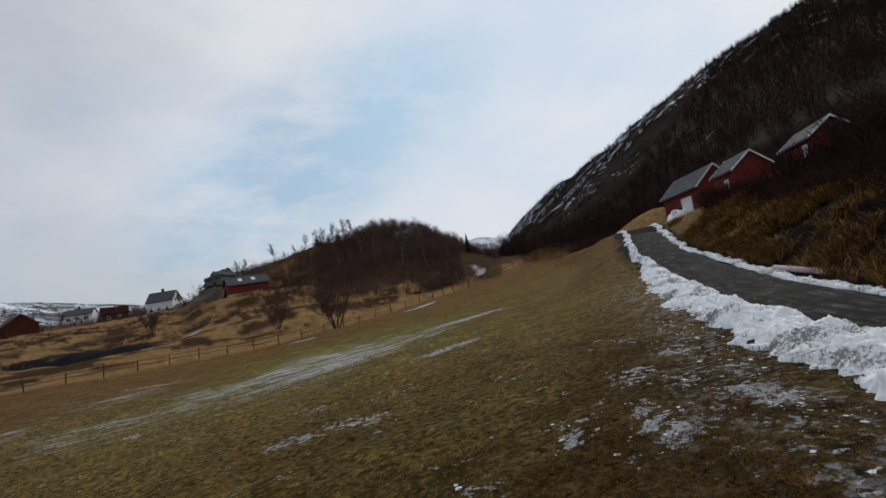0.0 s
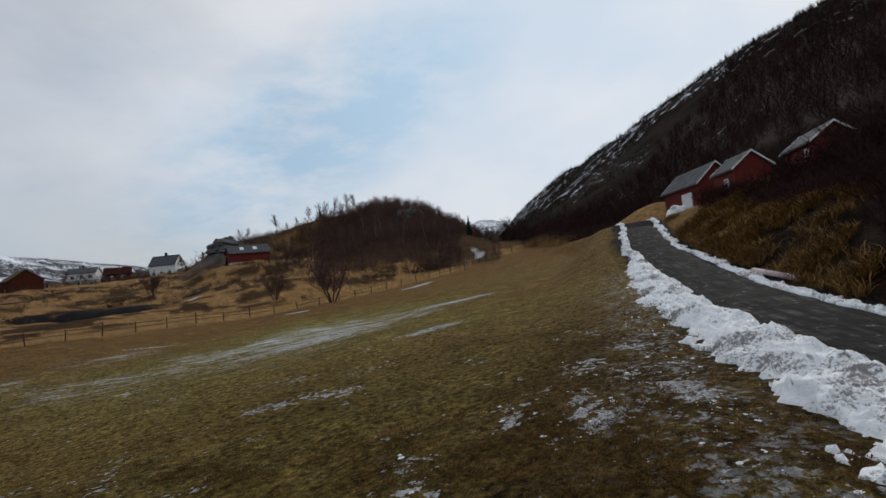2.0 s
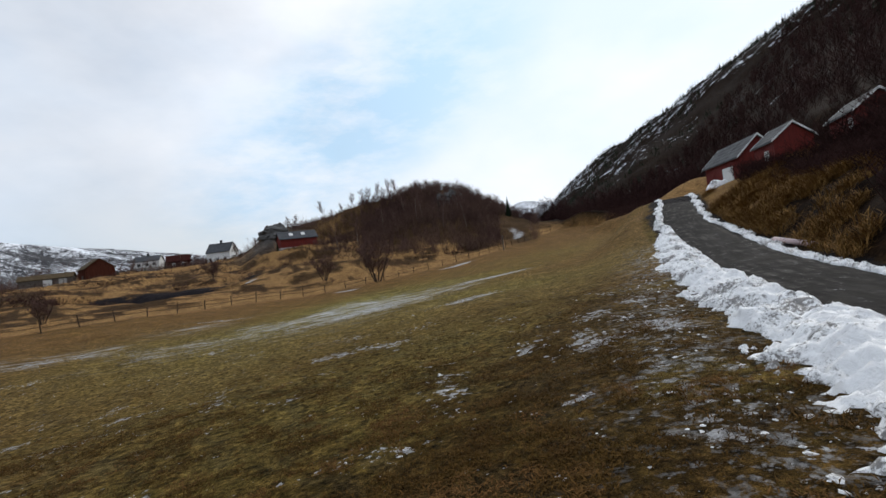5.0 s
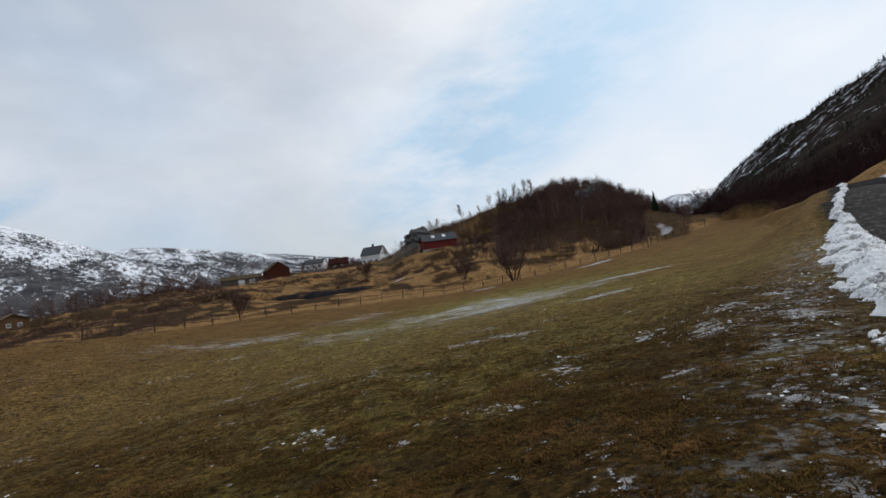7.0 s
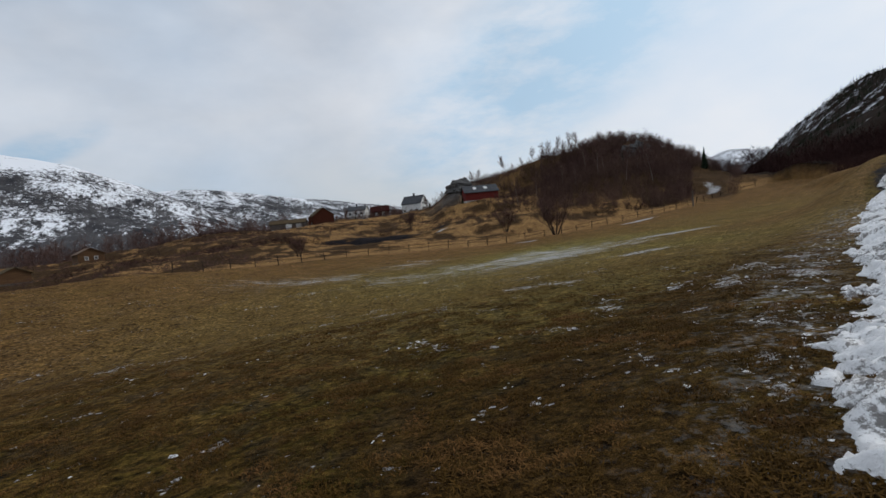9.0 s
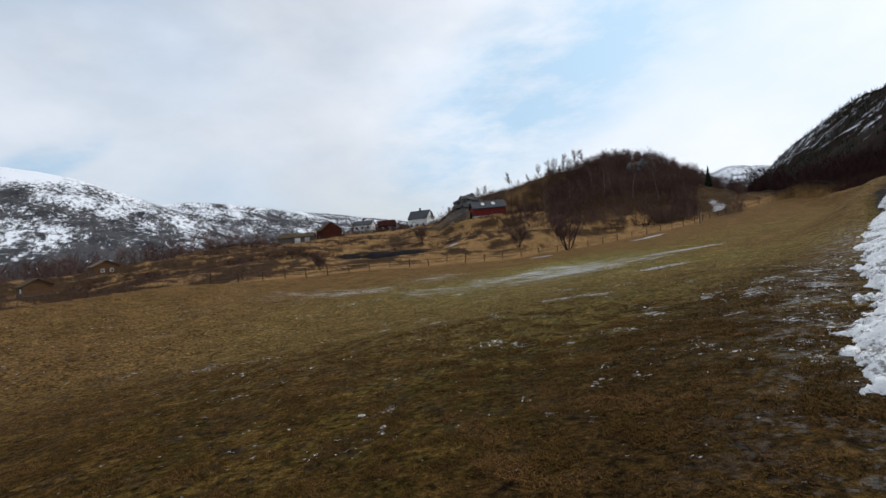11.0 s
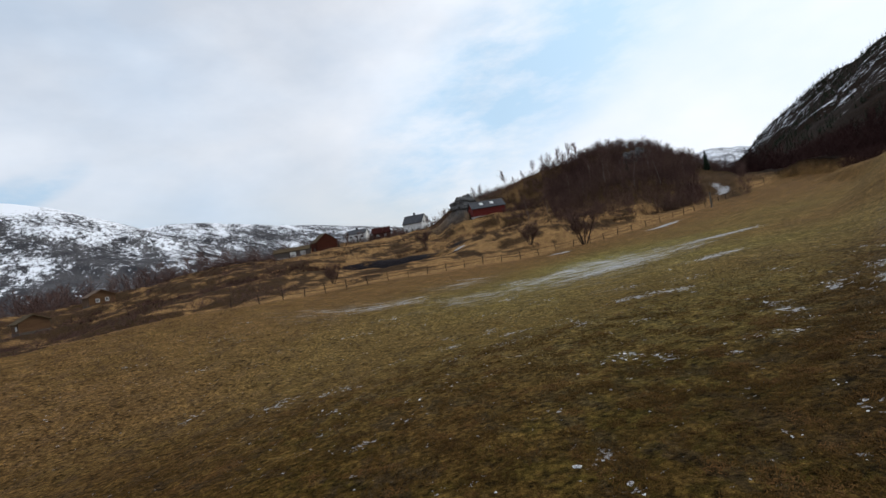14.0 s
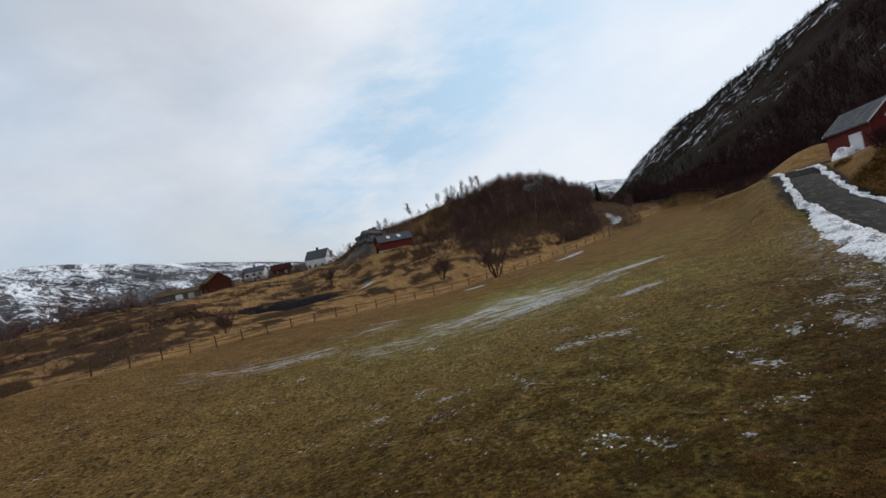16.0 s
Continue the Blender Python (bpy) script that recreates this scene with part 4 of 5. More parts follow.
                box(bm, (sx * L / 2 - 0.09, sy * D / 2 - 0.09, base), (sx * L / 2 + 0.09, sy * D / 2 + 0.09, hw - 0.05))
                part("corner_board", bm, trim, root)
    turn = {"f": (0, -D / 2, 0), "b": (0, D / 2, 180), "r": (L / 2, 0, 90), "l": (-L / 2, 0, -90)}
    for side, u, zz, w, h in windows:
        ox, oy, rz = turn[side]
        window(root, pose(ox, oy, 0, 0, 0, rz) @ pose(u, -0.02, zz), w, h)
    for side, u, w, h, mat, lab in doors:
        ox, oy, rz = turn[side]
        bm = bmesh.new()
        n = max(3, int(w / 0.22))
        for q in range(n):
            box(bm, (-w / 2 + q * w / n + 0.008, -0.06, 0.05), (-w / 2 + (q + 1) * w / n - 0.008, 0.02, h))
        dr = part("door", bm, mat, root, lab)
        dr.matrix_basis = pose(ox, oy, 0, 0, 0, rz) @ pose(u, -0.02, base * 0.4)
        bm = bmesh.new()
        for lo, hi in (((-w / 2 - 0.12, -0.09, 0), (-w / 2, 0.02, h + 0.12)), ((w / 2, -0.09, 0), (w / 2 + 0.12, 0.02, h + 0.12)), ((-w / 2, -0.09, h), (w / 2, 0.02, h + 0.12))):
            box(bm, lo, hi)
        part("door_frame", bm, trim or wall, dr)
    if chimney:
        bm = bmesh.new()
        box(bm, (-0.35, -0.3, hw + hr - 0.5), (0.35, 0.3, hw + hr + 1.0))
        box(bm, (-0.42, -0.37, hw + hr + 1.0), (0.42, 0.37, hw + hr + 1.14))
        part("chimney", bm, M_DARKROOF, root)
    return root


# the red farm buildings above the road
building("barn", "red-painted barn with grey slate roof and white barge boards", "barn", (61.6, 48.4, 2.4), 59.3, 10.0, 4.0, 3.4, 2.0, M_RED, M_SLATE, M_TRIM, courses=True, corners=False,
         doors=[("b", 1.7, 2.5, 2.1, M_WHITE, "wide white-painted barn door")])
building("shed", "small red-painted shed with grey slate roof", "shed", (54.3, 38.4, 2.6), 55.0, 4.6, 3.3, 3.0, 1.4, M_RED, M_SLATE, M_TRIM, courses=True, over=0.25, corners=False,
         windows=[("b", 0.6, 1.7, 0.6, 0.8)])
building("farmhouse", "red-painted wooden house with dark grey roof half hidden by brush", "house", (55.7, 32.2, 3.5), 46.4, 6.0, 3.0, 3.1, 1.2, M_RED, M_SLATE, M_TRIM, courses=True, base=0.2, corners=False,
         windows=[("b", 1.7, 2.0, 0.5, 0.8)])

# the hamlet on the bench across the field
white_house = building("house", "white-painted two-storey wooden house with dark roof and chimney", "house", (-6.8, 206.0, 5.2), -22.0, 8.6, 7.0, 4.9, 3.2, M_WHITE, M_DARKROOF, M_TRIM, chimney=True,
         windows=[("f", -3, 1.9, 0.9, 1.2), ("f", -0.4, 1.9, 0.9, 1.2), ("f", 2.4, 1.9, 0.9, 1.2), ("r", -1.8, 1.9, 0.9, 1.2), ("r", 1.6, 1.9, 0.9, 1.2), ("r", -1.2, 4.8, 0.8, 1.1), ("r", 1.2, 4.8, 0.8, 1.1)],
         doors=[("r", 2.9, 0.9, 2.0, M_WHITE, "white panelled house door")])
_bm = bmesh.new()
box(_bm, (4.3, -1.9, 2.75), (6.4, 1.9, 2.9))
part("porch_roof", _bm, M_DARKROOF, white_house, "dark flat porch roof")
for _y in (-1.7, 0.0, 1.7):
    _bm = bmesh.new()
    box(_bm, (6.05, _y - 0.09, 0.0), (6.23, _y + 0.09, 2.75))
    part("porch_post", _bm, M_TRIM, white_house, "white porch post")
_bm = bmesh.new()
box(_bm, (4.3, -1.8, -0.3), (6.3, 1.8, 0.45))
part("porch_floor", _bm, M_STONE, white_house)
red_barn = building("barn", "long red barn under a dark roof with two pale roof hatches", "barn", (15.0, 134.6, 4.3), 8.0, 9.0, 5.4, 3.1, 1.8, M_RED, M_DARKROOF, None, base=0.9, base_mat=M_STONE,
         doors=[("r", 0.5, 1.6, 2.2, M_GREYWOOD, "grey plank door")])
for _x in (-1.6, 1.4):
    _bm = bmesh.new()
    box(_bm, (-0.45, -0.6, -0.04), (0.45, 0.6, 0.05))
    part("roof_hatch", _bm, M_TRIM, red_barn, "pale roof hatch").matrix_basis = pose(_x, -1.35, 4.18, math.degrees(math.atan2(1.8, 2.7)), 0, 0)
building("barn", "weathered rust-red barn with a turf roof", "barn", (-44.0, 193.5, 3.4), -62.0, 9.0, 8.0, 4.8, 2.9, M_RUST, M_TURF, None, doors=[("f", 1.0, 2.0, 2.4, M_GREYWOOD, "grey plank door")])
building("outbuilding", "long low outbuilding with a turf roof and pale doors", "shed", (-54.8, 186.5, 3.8), 6.0, 13.0, 5.0, 2.4, 1.3, M_GREYWOOD, M_TURF, None, base=0.3,
         doors=[("f", 0.5, 2.2, 1.9, M_WHITE, "pale wooden door"), ("f", 4.2, 2.0, 1.9, M_STONE, "pale stone-coloured door")])
building("house", "white-painted bungalow with a dark roof", "house", (-35.0, 227.0, 7.5), -6.0, 9.0, 7.0, 3.0, 2.0, M_WHITE, M_DARKROOF, M_TRIM,
         windows=[("f", -2.6, 1.6, 1.1, 1.1), ("f", 0.2, 1.6, 1.1, 1.1), ("f", 2.8, 1.6, 1.1, 1.1)], chimney=True)
building("house", "low dark-red house half hidden by bushes", "house", (-22.6, 213.5, 5.7), 4.0, 7.6, 6.0, 3.0, 2.2, M_MAROON, M_MAROON, None, windows=[("f", -1.6, 1.6, 0.8, 1.0), ("f", 1.5, 1.6, 0.8, 1.0)])
building("cabin", "oiled pine cabin with a shallow roof", "cabin", (-88.0, 126.0, -1.6), -42.0, 6.4, 5.6, 2.6, 1.4, M_LOG, M_LOG, None, base_mat=M_GREYWOOD, windows=[("r", -1.0, 1.5, 0.6, 0.7), ("r", 1.0, 1.5, 0.6, 0.7)], boards=False)
building("cabin", "dark wooden cabin with a turf roof below the slope", "cabin", (-79.5, 94.5, -4.2), -38.0, 5.6, 4.6, 2.2, 1.2, M_LOG, M_TURF, None, base_mat=M_GREYWOOD, windows=[("f", 1.2, 1.3, 0.7, 0.6)], boards=False)


# ---- trees ----
def limb(V, F, a, b, ra, rb, sides=3, tip=False):
    """A tapered round limb from a to b, of triangles; a tip runs out to a point."""
    a, b = np.asarray(a, float), np.asarray(b, float)
    d = b - a
    d = d / (np.linalg.norm(d) + 1e-9)
    u = np.cross(d, (0.3, 0.1, 1.0) if abs(d[2]) < 0.9 else (1.0, 0.2, 0.0))
    u /= np.linalg.norm(u)
    v = np.cross(d, u)
    k = len(V)
    for p, rr in ((a, ra),) if tip else ((a, ra), (b, rb)):
        for s in range(sides):
            t = 2 * math.pi * s / sides
            V.append(p + rr * (math.cos(t) * u + math.sin(t) * v))
    if tip:
        V.append(b)
    for s in range(sides):
        if tip:
            F.append((k + s, k + (s + 1) % sides, k + sides))
        else:
            F.append((k + s, k + (s + 1) % sides, k + sides + (s + 1) % sides))
            F.append((k + s, k + sides + (s + 1) % sides, k + sides + s))


def bare_tree(seed, h, spread, levels, kids, stems=1, thick=0.022, lean=0.1, start=0.3, sides=3, rise=(0.3, 0.9), fine=True, twig=0.0024):
    """Trunk and crown of a leafless tree as two sets of vertices and faces."""
    rng = random.Random(seed)
    TV, TF, CV, CF = [], [], [], []

    def grow(p, d, length, rad, lev):
        n = (3 if fine else 2) if lev == 0 else (2 if fine and lev < levels else 1)
        pts, q, dd = [np.array(p, float)], np.array(p, float), np.array(d, float)
        for i in range(n):
            dd = dd + np.array([rng.uniform(-1, 1), rng.uniform(-1, 1), rng.uniform(-0.2, 0.6)]) * (0.10 + 0.06 * lev)
            dd /= np.linalg.norm(dd)
            q = q + dd * length / n
            pts.append(q.copy())
        for i in range(n):
            ra, rb = rad * (1 - 0.75 * i / n), rad * (1 - 0.75 * (i + 1) / n)
            limb(TV if lev == 0 else CV, TF if lev == 0 else CF, pts[i], pts[i + 1], ra, rb, 5 if lev == 0 and sides > 3 else 3, lev == levels and i == n - 1)
        if lev < levels:
            for c in range(kids[lev]):
                s = start + (1 - start) * (c + rng.random()) / kids[lev] if lev == 0 else 0.2 + 0.8 * (c + rng.random()) / kids[lev]
                i = min(int(s * n), n - 1)
                base = pts[i] + (pts[i + 1] - pts[i]) * (s * n - i)
                t = rng.uniform(0, 2 * math.pi)
                out = np.array([math.cos(t) * spread * 1.35, math.sin(t) * spread * 1.35, rng.uniform(*rise)]) + dd * 0.25
                out /= np.linalg.norm(out)
                grow(base, out, length * rng.uniform(0.34, 0.55) * (1.15 - 0.5 * s), max(rad * 0.42, h * twig), lev + 1)

    for s in range(stems):
        t = 2 * math.pi * s / max(stems, 1) + rng.random()
        d = np.array([math.cos(t) * lean * (1 if stems > 1 else 0.3), math.sin(t) * lean * (1 if stems > 1 else 0.3), 1.0])
        grow((0.12 * math.cos(t) * (stems > 1), 0.12 * math.sin(t) * (stems > 1), -0.4), d / np.linalg.norm(d), h * rng.uniform(0.85, 1.0), h * thick, 0)
    return (np.array(TV), np.array(TF)), (np.array(CV), np.array(CF))


def tree_meshes(name, seed, trunk_mat, crown_mat, **kw):
    (tv, tf), (cv, cf) = bare_tree(seed, **kw)
    return np_mesh(name + "_trunk", tv, tf, trunk_mat), np_mesh(name + "_crown", cv, cf, crown_mat)


def put_tree(name, label, meshes, x, y, s=1.0, turn=0.0, group="", z=None):
    root = empty(name, pose(x, y, zat(x, y) if z is None else z, 0, 0, turn) @ Matrix.Scale(s, 4), label, "tree", group)
    for nm, me in zip(("trunk", "crown"), meshes):
        ob = new(nm, me)
        ob.parent = root
    return root


def scatter(name, label, category, templates, places, mat, kind="stuff"):
    """Many copies of a few shapes joined into one mesh: uncountable growth."""
    VV, FF, off = [], [], 0
    for (x, y, z, s, t, k) in places:
        v, f = templates[int(k)]
        c, sn = math.cos(t), math.sin(t)
        w = v * s
        VV.append(np.stack([w[:, 0] * c - w[:, 1] * sn + x, w[:, 0] * sn + w[:, 1] * c + y, w[:, 2] + z], 1))
        FF.append(f + off)
        off += len(v)
    ob = new(name, np_mesh(name, np.vstack(VV), np.vstack(FF), mat, False))
    return tagged(ob, label, category, kind=kind)


def joined(tc):
    (tv, tf), (cv, cf) = tc
    return np.vstack([tv, cv]), np.vstack([tf, cf + len(tv)])


def spots(n, seed, az_lo, az_hi, r_lo, r_hi, keep=None, size=(0.8, 1.2), kinds=1):
    rng = np.random.RandomState(seed)
    az, r = np.radians(rng.uniform(az_lo, az_hi, n * 4)), np.sqrt(rng.uniform(r_lo ** 2, r_hi ** 2, n * 4))
    x, y = CX + r * np.sin(az), CY + r * np.cos(az)
    ok = np.ones(len(x), bool) if keep is None else keep(x, y, r, np.degrees(az))
    x, y = x[ok][:n], y[ok][:n]
    z = height(x, y)
    return np.stack([x, y, z, rng.uniform(size[0], size[1], len(x)), rng.uniform(0, 6.28, len(x)), rng.randint(0, kinds, len(x))], 1)


FAR_TREE = [joined(bare_tree(100 + q, 1.0, 0.55, 2, (14, 8), thick=0.0085, start=0.22, fine=False, twig=0.0036)) for q in range(4)]
FAR_BUSH = [joined(bare_tree(120 + q, 1.0, 0.75, 2, (7, 4), stems=4, thick=0.016, lean=0.5, start=0.15, fine=False, twig=0.006)) for q in range(3)]
FAR_BUSH_LOW = [joined(bare_tree(130 + q, 1.0, 0.8, 2, (4, 3), stems=3, thick=0.018, lean=0.6, start=0.1, fine=False, twig=0.010)) for q in range(4)]


def near_building(x, y):
    bad = np.zeros(x.shape, bool)
    for bx, by, br in ((61.6, 48.4, 8), (54.3, 38.4, 5), (55.0, 31.5, 5), (-6.8, 206, 6.5), (15.4, 134.6, 6), (-44.0, 193.5, 6.5), (-54.8, 186.5, 8), (-35.0, 227, 6.5), (-22.6, 213.5, 5.5), (-88, 126, 7), (-79.5, 94.5, 6)):
        bad |= np.hypot(x - bx, y - by) < br
    return bad


def knoll_keep(x, y, r, az):
    rt = np.interp(az, AZ_T, R_TOP)
    return (r < rt + 12) & (r > rt - 45 + 14 * noise2(x * 0.05, y * 0.05, 4)) & ~near_building(x, y) & ~((az > 29.3) & (az < 33.0) & (r < 124))


scatter("wood", "leafless birch and alder wood on the knoll", "wood", FAR_TREE, spots(1300, 1, 13, 33.5, 85, 160, knoll_keep, (2.2, 4.6), 4), M_TWIG)
scatter("brush", "bare brushwood at the foot of the knoll", "brush", FAR_BUSH_LOW, spots(700, 2, 5, 33, 76, 150, lambda x, y, r, az: knoll_keep(x, y, r - 5, az) & ~((az > 29.5) & (r < 122)), (1.6, 3.4), 3), M_TWIG)


# ---- single trees that stand out ----
BIRCHES = [tree_meshes("birch_%s" % q, 200 + k, M_BARK, M_TWIG, h=7.0, spread=0.42, levels=3, kids=(18, 8, 5), thick=0.010, start=0.2, rise=(0.3, 1.0), twig=0.0042) for k, q in enumerate("abc")]


PALE_BIRCHES = [tree_meshes("pale_birch_%s" % q, 210 + k, M_BIRCH, M_TWIG, h=7.0, spread=0.42, levels=3, kids=(16, 8, 4), thick=0.009, twig=0.0036, start=0.3, rise=(0.3, 1.0)) for k, q in enumerate("abc")]


def polar(az, r):
    a = radians(az)
    return CX + r * math.sin(a), CY + r * math.cos(a)


_rng = random.Random(5)
for az_, r_, s_ in ((-8.0, 205, 0.8), (-6.6, 208, 0.9), (-2.6, 196, 0.85), (-1.2, 182, 0.95), (1.0, 168, 0.9), (4.6, 162, 1.0), (5.4, 162, 0.8), (8.6, 156, 1.0), (12.0, 150, 0.8), (13.2, 149, 0.9), (14.0, 149, 0.85), (15.0, 147, 0.95), (15.8, 147, 0.9),
                    (16.6, 145, 1.0), (17.4, 144, 0.9), (-9.5, 212, 0.7), (-11.0, 218, 0.7), (9.6, 156, 0.6), (10.8, 152, 0.55), (-0.6, 199, 1.0), (-3.6, 203, 0.9), (-13.0, 203, 1.0), (-14.6, 200, 0.9), (-16.5, 198, 1.0), (-18.4, 196, 0.8), (-20.2, 194, 0.9)):
    x_, y_ = polar(az_, r_)
    put_tree("birch", "slim leafless birch on the skyline", BIRCHES[_rng.randrange(3)], x_, y_, s_ * _rng.uniform(0.45, 0.8), _rng.uniform(0, 360), "birches on the ridge")
for az_, r_, s_ in ((15.5, 116, 0.8), (17.0, 110, 0.7), (18.2, 118, 0.8), (21.5, 110, 0.8), (23.8, 112, 0.7), (24.6, 116, 0.8), (26.8, 110, 0.7), (28.0, 114, 0.7), (19.6, 112, 1.0), (20.3, 114, 0.95), (12.5, 108, 0.9), (10.2, 112, 0.75), (22.6, 106, 0.95), (25.4, 104, 0.9)):
    x_, y_ = polar(az_, r_)
    put_tree("birch", "pale-stemmed leafless birch on the knoll's flank", PALE_BIRCHES[_rng.randrange(3)], x_, y_, s_, _rng.uniform(0, 360), "birches on the knoll")

GOAT_WILLOW = tree_meshes("willow", 230, M_BARK, M_TWIG, h=4.6, spread=0.62, twig=0.0024, levels=3, kids=(13, 10, 8), stems=5, thick=0.020, lean=0.35, start=0.25, sides=5)
put_tree("willow", "broad leafless goat willow with several stems beside the meadow", GOAT_WILLOW, 18.7, 66.3, 1.1, 20)
put_tree("willow", "rounded bare bush on the dry meadow", GOAT_WILLOW, 13.5, 76.0, 0.75, 140)
put_tree("willow", "rounded bare bush below the white house", GOAT_WILLOW, -3.2, 108.0, 0.85, 250)
put_tree("willow", "bare bush on the bank below the hamlet", GOAT_WILLOW, -15.5, 66.0, 0.6, 310)


def conifer_mesh(name, seed, h, rings, per, mat):
    """A spruce crown: drooping boughs in whorls, each a small tuft of leaf-like sprays."""
    rng = random.Random(seed)
    V, F = [], []
    for q in range(rings):
        u = q / (rings - 1)
        z, rad = h * (0.10 + 0.88 * u), h * 0.19 * (1 - u) ** 0.85 + 0.02 * h
        for p in range(max(4, int(per * (1 - 0.6 * u)))):
            t = rng.uniform(0, 6.283)
            rr, w, dz = rad * rng.uniform(0.7, 1.2), rad * rng.uniform(0.20, 0.34), -rad * rng.uniform(0.25, 0.6)
            c, s = math.cos(t), math.sin(t)
            k = len(V)
            V += [(0, 0, z + 0.05 * h), (c * rr * 0.55 - s * w, s * rr * 0.55 + c * w, z + dz * 0.5), (c * rr, s * rr, z + dz), (c * rr * 0.55 + s * w, s * rr * 0.55 - c * w, z + dz * 0.5)]
            F += [(k, k + 1, k + 2, k + 3)]
    return np.array(V), np.array(F)


SPRUCE = [conifer_mesh("spruce", 300 + q, 1.0, 7, 8, M_NEEDLE) for q in range(3)]
SPRUCE_FINE = conifer_mesh("spruce", 310, 7.0, 24, 16, M_NEEDLE)
_tv, _tf = [], []
limb(_tv, _tf, (0, 0, -0.4), (0, 0, 6.6), 0.16, 0.02, 6)
SPRUCE_PARTS = (np_mesh("spruce_trunk", _tv, _tf, M_BARK), np_mesh("spruce_crown", *SPRUCE_FINE, M_NEEDLE, False))
put_tree("spruce", "dark green spruce at the end of the knoll", SPRUCE_PARTS, *polar(30.3, 124), 0.72, 0)
put_tree("spruce", "small dark spruce among bare trees on the knoll", SPRUCE_PARTS, *polar(22.3, 118), 0.55, 90)
put_tree("spruce", "low dark evergreen beside the hamlet houses", SPRUCE_PARTS, -31.5, 200.0, 0.5, 40)


# ---- woods on the steep side above the farm ----
def hill_keep(x, y, r, az):
    d, _, _ = road_near(x, y)
    d = np.where(r < 130, d, 60)
    edge = np.interp(az, [33, 38, 42, 46, 50, 56], [118, 116, 108, 86, 76, 60]) + 6 * noise2(x * 0.1, y * 0.1, 16)
    return ((d > 13 + 5 * noise2(x * 0.1, y * 0.1, 6)) | (r > edge)) & (r > edge - 8) & (np.hypot(x - 67, y - 60) > 8) & ~near_building(x, y)


FAR_TREE_LOW = [joined(bare_tree(140 + q, 1.0, 0.5, 2, (9, 4), thick=0.016, start=0.2, fine=False, twig=0.007)) for q in range(4)]
# these woods use the twig copy with shade in its colour
scatter("hillside_wood", "leafless birch wood on the steep hillside", "wood", FAR_TREE, spots(520, 11, 38, 88, 45, 150, hill_keep, (4.5, 8.0), 4), M_TWIG_SHADE)
scatter("hillside_wood", "leafless wood at the foot of the mountain beyond the farm", "wood", FAR_TREE, spots(420, 14, 33, 50, 98, 200, hill_keep, (4.5, 8.5), 4), M_TWIG_SHADE)
scatter("hillside_wood", "leafless wood high on the mountainside", "wood", FAR_TREE_LOW, spots(3300, 12, 32, 86, 140, 460, lambda x, y, r, az: hill_keep(x, y, r, az) & (r < np.interp(az, [33, 45, 52, 60], [300, 290, 340, 460])), (6.0, 10.0), 4), M_TWIG_SHADE)


def spruce_keep(x, y, r, az):
    return (noise2(x * 0.02, y * 0.02, 9) + 0.5 * noise2(x * 0.07, y * 0.07, 19) + 0.45 * step(300, 520, r) + 0.5 * step(55, 66, az) > 0.45) & hill_keep(x, y, r, az)


def spruce_places():
    a = spots(6500, 13, 31, 86, 200, 860, spruce_keep, (3.0, 6.2), 3)
    rng = np.random.RandomState(4)
    az = rng.uniform(33, 74, 800)
    rc = np.interp(az, [30, 36, 45, 60, 80], [900, 800, 620, 500, 460]) * rng.uniform(0.96, 1.0, len(az))
    x, y = CX + rc * np.sin(np.radians(az)), CY + rc * np.cos(np.radians(az))
    b = np.stack([x, y, height(x, y), rng.uniform(2.5, 6.5, len(az)), rng.uniform(0, 6.28, len(az)), rng.randint(0, 3, len(az))], 1)
    return np.vstack([a, b])


scatter("spruce_wood", "dark spruces on the mountainside and along its crest", "wood", SPRUCE, spruce_places(), M_NEEDLE)


# brushwood on the rough ground: above the road bank, round the hamlet, on the rough slope to the left
def bank_keep(x, y, r, az):
    d, _, _ = road_near(x, y)
    return (d > 8) & (d < 22) & ~near_building(x, y)


FARM_BRUSH = np.array([(49.5, 38.6, 2.6), (51.0, 39.4, 2.4), (52.0, 40.6, 2.2), (50.4, 37.6, 2.4), (48.0, 37.4, 2.0), (49.0, 35.4, 2.0), (48.0, 33.6, 2.0), (47.0, 31.8, 2.2), (49.8, 32.6, 1.6), (44.8, 27.2, 4.6), (46.4, 27.0, 5.0),
                       (45.2, 25.8, 4.8), (47.0, 28.4, 3.6), (44.0, 25.0, 4.4), (46.2, 24.6, 5.0), (43.0, 26.0, 3.8), (48.4, 26.4, 5.2), (45.0, 23.4, 4.6), (42.0, 23.6, 4.0)])
_r = np.random.RandomState(3)
scatter("brush", "dense bare brush growing before the farm buildings", "brush", FAR_BUSH,
        np.vstack([np.stack([FARM_BRUSH[:, 0] + _r.normal(0, 0.5, len(FARM_BRUSH)), FARM_BRUSH[:, 1] + _r.normal(0, 0.5, len(FARM_BRUSH)), height(FARM_BRUSH[:, 0], FARM_BRUSH[:, 1]), FARM_BRUSH[:, 2] * _r.uniform(0.75, 1.1, len(FARM_BRUSH)), _r.uniform(0, 6.28, len(FARM_BRUSH)), _r.randint(0, 3, len(FARM_BRUSH))], 1) for _k in range(6)]), M_TWIG_SHADE)
scatter("brush", "tall bare saplings beside the farmhouse", "brush", FAR_TREE, spots(110, 25, 63.6, 75, 40, 54, lambda x, y, r, az: np.hypot(x - 55.7, y - 32.2) > 5.5, (4.5, 7.0), 4), M_TWIG_SHADE)
